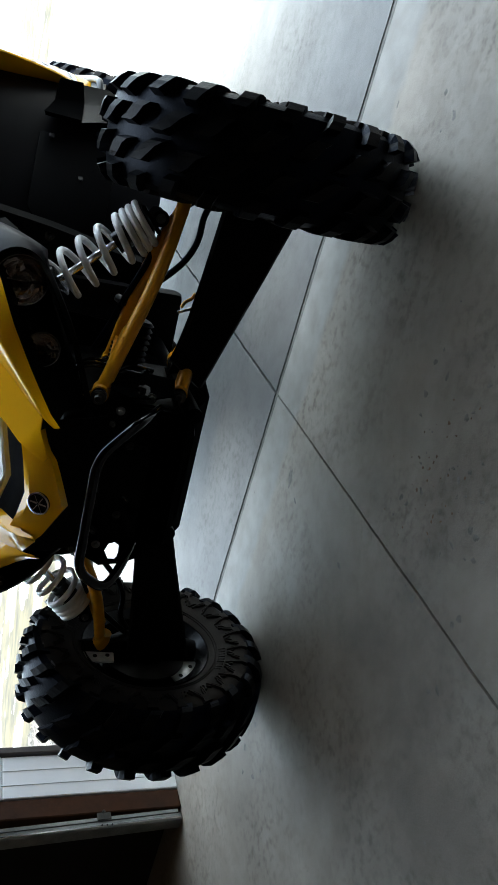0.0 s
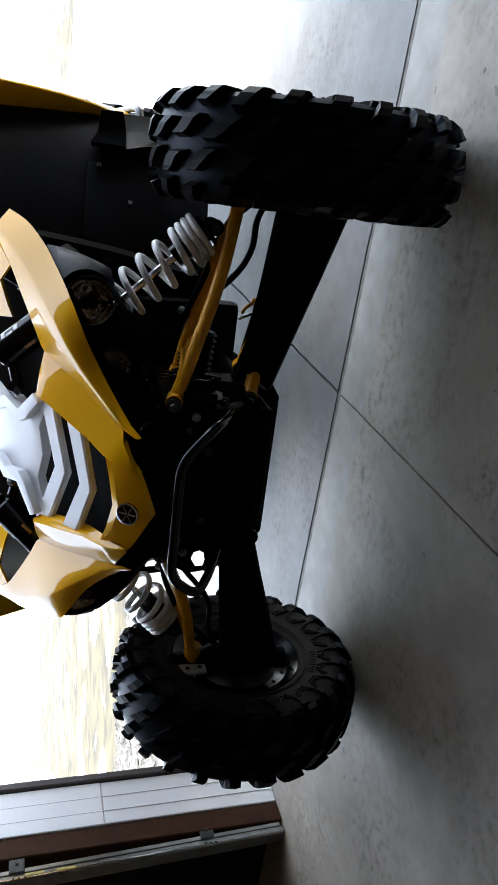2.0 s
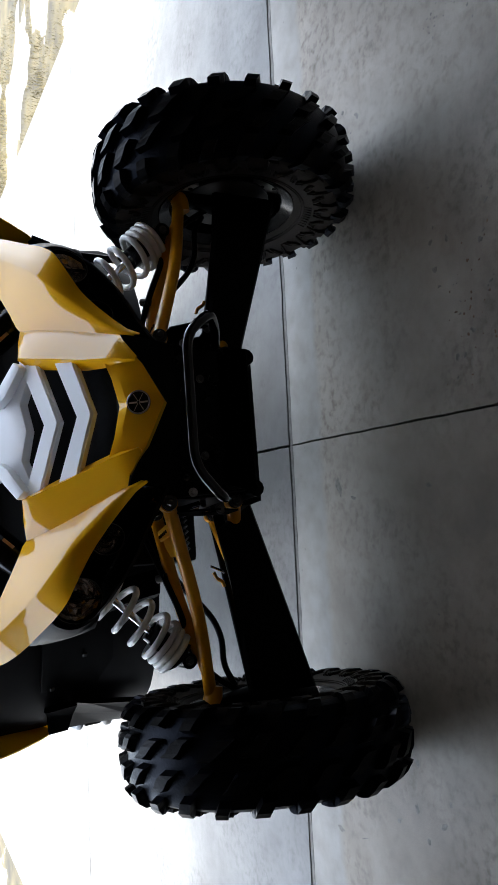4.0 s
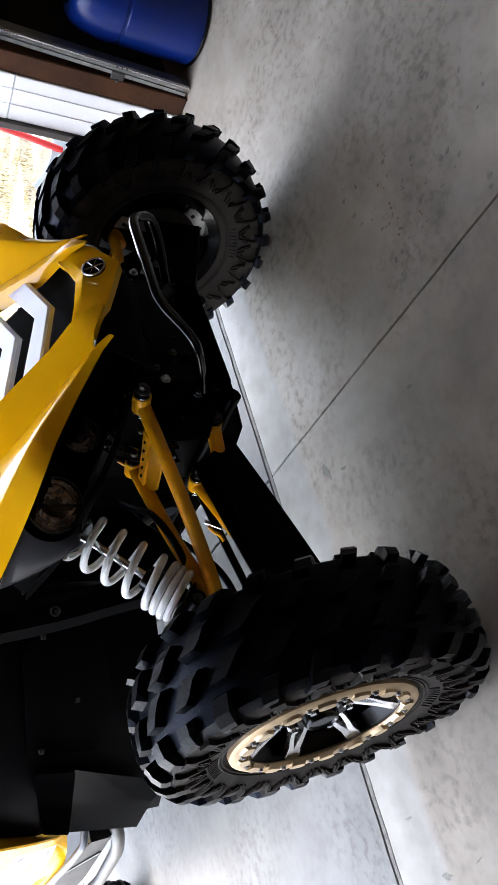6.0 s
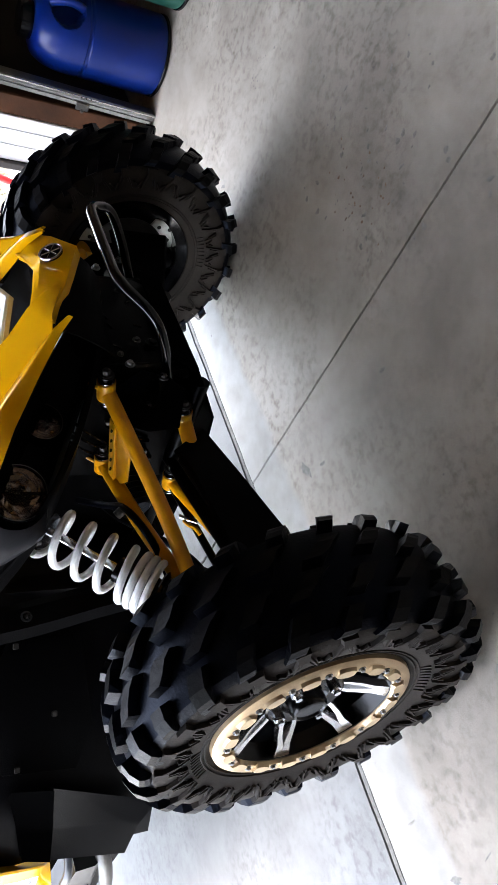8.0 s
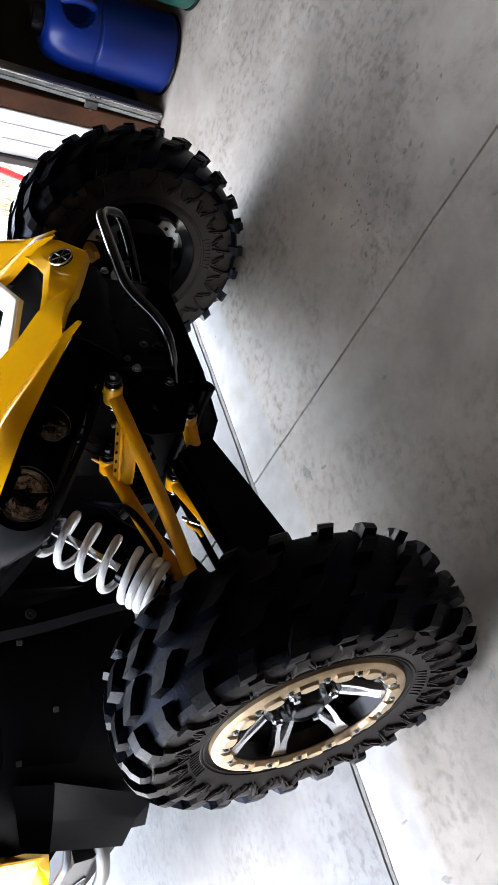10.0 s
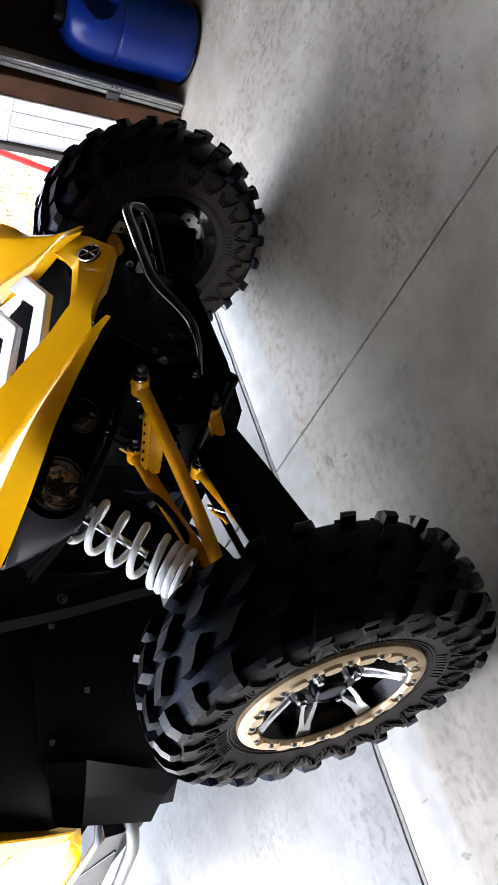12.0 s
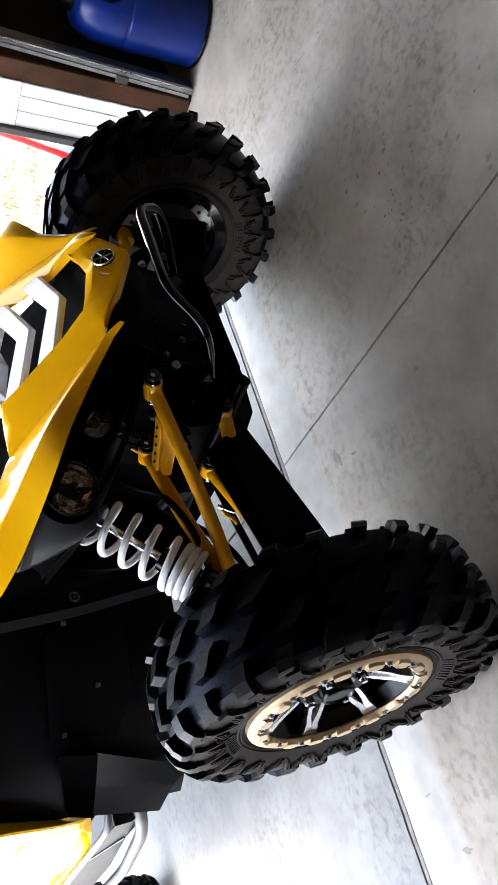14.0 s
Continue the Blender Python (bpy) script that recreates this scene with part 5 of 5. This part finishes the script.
# wheel-arch liner and side body
rows = [[(-0.20, 0.28, 0.50), (-0.22, 0.28, 0.72), (-0.28, 0.26, 0.88), (-0.36, 0.24, 1.02)],
        [(-0.36, 0.36, 0.46), (-0.38, 0.36, 0.70), (-0.42, 0.33, 0.88), (-0.46, 0.30, 1.06)],
        [(-0.52, 0.46, 0.44), (-0.53, 0.44, 0.68), (-0.56, 0.42, 0.88), (-0.58, 0.38, 1.10)],
        [(-0.66, 0.60, 0.42), (-0.67, 0.55, 0.66), (-0.69, 0.52, 0.88), (-0.70, 0.48, 1.12)],
        [(-0.72, 0.70, 0.42), (-0.73, 0.66, 0.66), (-0.75, 0.62, 0.88), (-0.76, 0.58, 1.14)]]
both("arch_liner", thicken(loft(smooth_rows(rows, 3)), 0.006), INNER, car, "black plastic wheel-arch liner")
rail = [(-0.398, 0.238, 0.90), (-0.376, 0.238, 0.732), (-0.345, 0.238, 0.58), (-0.33, 0.24, 0.50)]
rows = [[(x + 0.02, y + 0.012, z), (x - 0.005, y - 0.006, z), (x - 0.045, y + 0.004, z), (x - 0.055, y + 0.03, z)] for x, y, z in rail]
both("liner_rail", thicken(loft(smooth_rows(rows, 3)), 0.005), BLACK, car, "dark grey liner rail")
both("liner_clip", bolt_head((-0.40, 0.236, 0.735), (-0.2, -0.98, 0), 0.008, 0.004), RIMBLACK, car)
away = Vector((-0.60, -0.79, -0.10))
panel = [Vector(p) + away * 0.010 for p in ((-0.395, 0.325, 0.755), (-0.385, 0.345, 0.60), (-0.541, 0.462, 0.575), (-0.612, 0.512, 0.615), (-0.612, 0.480, 0.775), (-0.440, 0.345, 0.79))]
both("liner_panel", plate(panel, -away * 0.010, None, 0.004), BLACK, car, "flat black access panel in the wheel arch")
for q in ((-0.517, 0.434, 0.664), (-0.602, 0.481, 0.745), (-0.405, 0.335, 0.745)):
    bm = box(-0.006, 0.006, -0.006, 0.006, -0.002, 0.003, 0.0015)
    turned = Matrix.Translation(Vector(q) + away * 0.016) @ away.to_track_quat("Z", "Y").to_matrix().to_4x4()
    bmesh.ops.transform(bm, matrix=turned, verts=bm.verts)
    both("liner_clip", bm, DARKSTEEL, car, "small square metal clip")

# arch flare below the liner
EDGE = [(-0.655, 0.376, 0.869), (-0.660, 0.439, 0.766), (-0.658, 0.480, 0.675), (-0.668, 0.490, 0.632), (-0.700, 0.567, 0.430)]
CREASE = [(-0.685, 0.519, 0.852), (-0.690, 0.561, 0.741), (-0.700, 0.590, 0.663), (-0.720, 0.578, 0.520), (-0.725, 0.610, 0.470)]
RIM = [(-0.742, 0.520, 0.862), (-0.745, 0.590, 0.732), (-0.748, 0.630, 0.669), (-0.752, 0.664, 0.572), (-0.758, 0.683, 0.491)]


def flare_rows(first, last, inset):
    rows = []
    for a, b, c in list(zip(EDGE, CREASE, RIM))[first:last]:
        a, b, c = Vector(a), Vector(b), Vector(c)
        rows.append([p + Vector((inset, inset * 0.6, 0)) for p in (a + Vector((0.01, 0.03, 0)), a, b + (a - b).normalized() * 0.006, b + (c - b).normalized() * 0.006, c + (b - c).normalized() * 0.012, c, c + Vector((0.012, 0.014, -0.004)), c + Vector((0.06, 0.10, 0.0)))])
    return rows


both("arch_flare", thicken(loft(flare_rows(2, 5, 0.0)), 0.005), FLARE, car, "dark grey plastic arch flare", 25)
# upper section: same flare, blackened to stand for the shade on it
both("arch_flare", thicken(loft(flare_rows(1, 3, -0.006)), 0.005), SHADE_BLACK, car, "upper section of the arch flare, shade put into its black", 25)
# yellow side shell with a rolled-in front lip
LIP = ((-0.716, 0.755, 0.638), (-0.742, 0.690, 0.672), (-0.759, 0.625, 0.724), (-0.768, 0.580, 0.780), (-0.777, 0.520, 0.868), (-0.786, 0.460, 1.014), (-0.792, 0.420, 1.160))
rows = [[(x + d * f, y + e * f, z) for f in (1.0, 0.5, 0.08, 0.0)] for (x, y, z), d, e in zip(LIP, (0.004, 0.025, 0.045, 0.056, 0.066, 0.080, 0.088), (0.02, 0.05, 0.08, 0.10, 0.12, 0.12, 0.12))]
both("fender_edge", thicken(loft(smooth_rows(rows, 3)), 0.005), YELLOW, car, "yellow rolled front lip of side panel")
rows = [list(LIP),
        [(-0.760, 0.85, 0.625), (-0.770, 0.82, 0.68), (-0.778, 0.80, 0.74), (-0.784, 0.78, 0.80), (-0.790, 0.75, 0.88), (-0.796, 0.70, 1.02), (-0.80, 0.68, 1.16)],
        [(-0.765, 1.1, 0.61), (-0.775, 1.1, 0.68), (-0.78, 1.1, 0.74), (-0.784, 1.1, 0.81), (-0.787, 1.1, 0.90), (-0.785, 1.1, 1.04), (-0.775, 1.1, 1.18)],
        [(-0.760, 1.7, 0.62), (-0.770, 1.71, 0.69), (-0.775, 1.72, 0.76), (-0.778, 1.73, 0.83), (-0.78, 1.74, 0.92), (-0.778, 1.74, 1.06), (-0.768, 1.74, 1.2)]]
both("side_panel", thicken(loft(smooth_rows(rows, 3)), 0.005), YELLOW, car, "yellow door panel with white and grey graphics")
for ob in car.children:
    if ob.name.startswith("side_panel"):
        ob.data.materials.append(TRIM)
        for f in ob.data.polygons:
            f.material_index = 1 if f.center.z > 0.700 and f.center.y > 0.66 else 0


def printed(panel, corners, material, side):
    """A stripe of film that follows the panel: corners in y and z, from the lower front round."""
    tree = BVHTree.FromPolygons([v.co for v in panel.data.vertices], [f.vertices for f in panel.data.polygons])
    a, b, c, d = (Vector(p) for p in corners)
    rows = []
    for i in range(13):
        row = []
        for j in range(4):
            p = a.lerp(b, i / 12).lerp(d.lerp(c, i / 12), j / 3)
            hit = tree.ray_cast(Vector((side * 1.2, p.x, p.y)), Vector((-side, 0, 0)))[0]
            row.append((hit.x + side * 0.0012 if hit else side * 0.785, p.x, p.y))
        rows.append(row)
    return part("graphic", loft(rows), material, car, "printed stripe")


STRIPES = ((((0.67, 0.758), (0.88, 0.772), (0.88, 0.792), (0.67, 0.774)), SHADEGREY), (((0.63, 0.820), (0.78, 0.838), (0.78, 0.85), (0.63, 0.832)), SHADEGREY), (((0.71, 0.692), (0.89, 0.703), (0.89, 0.712), (0.71, 0.699)), SHADEGREY), (((0.95, 0.72), (1.35, 0.90), (1.35, 0.96), (0.95, 0.78)), SHADEGREY), (((0.74, 0.725), (0.95, 0.733), (0.95, 0.742), (0.74, 0.738)), YELLOW))
for ob in [o for o in car.children if o.name.startswith("side_panel")]:
    for corners, m in STRIPES:
        printed(ob, corners, m, -1 if ob.data.vertices[0].co.x < 0 else 1)
rows = []
for y, low in ((0.70, 0.548), (0.85, 0.530), (1.2, 0.492), (1.85, 0.478)):
    rows.append([(-0.70, y, low), (-0.756, y, low - 0.004), (-0.764, y, low + 0.008), (-0.766, y, 0.600), (-0.70, y, 0.604)])
both("rocker_panel", loft(rows, closed=True, caps=True), SILL, car, "grey plastic sill panel")
both("sill_seam", tube([(-0.7665, 0.836, 0.542), (-0.7665, 1.0, 0.598)], 0.0028, 6), RIMBLACK, car)
both("nerf_bar", tube(rounded([(-0.68, 0.655, 0.565), (-0.755, 0.690, 0.535), (-0.775, 0.80, 0.508), (-0.775, 1.2, 0.449), (-0.775, 1.8, 0.44), (-0.7, 1.84, 0.44)], 0.05), 0.0165, 16), DARKSTEEL, car, "bright metal side bar")
both("sill_trim", tube(rounded([(-0.735, 0.675, 0.617), (-0.768, 0.70, 0.617), (-0.774, 0.80, 0.619), (-0.774, 1.75, 0.622)], 0.03), 0.0095, 12), BLUEGREY, car, "blue-grey sill trim tube")
part("tub", box(-0.685, 0.685, 0.75, 2.0, 0.40, 0.62, 0.03, 2), BLACK, car, "black plastic floor tub")
part("rear_body", box(-0.6, 0.6, 1.85, 2.75, 0.62, 1.1, 0.06, 3), BLACK, car, "black rear body")
for s in (-1, 1):
    part("cage_post", tube(rounded([(s * 0.60, 0.45, 1.05), (s * 0.58, 1.0, 1.7), (s * 0.55, 1.8, 1.72), (s * 0.58, 2.1, 1.1)], 0.15), 0.025), FRAME, car, "black roll cage tube")
    part("rear_arm", tube([(s * 0.25, 1.9, 0.4), (s * 0.62, 2.25, 0.34)], 0.025), FRAME, car)
part("cage_post", tube([(-0.58, 1.0, 1.7), (0.58, 1.0, 1.7)], 0.025), FRAME, car)
part("rear_axle", rod((-0.6, 2.3, 0.343), (0.6, 2.3, 0.343), 0.03), FRAME, car)
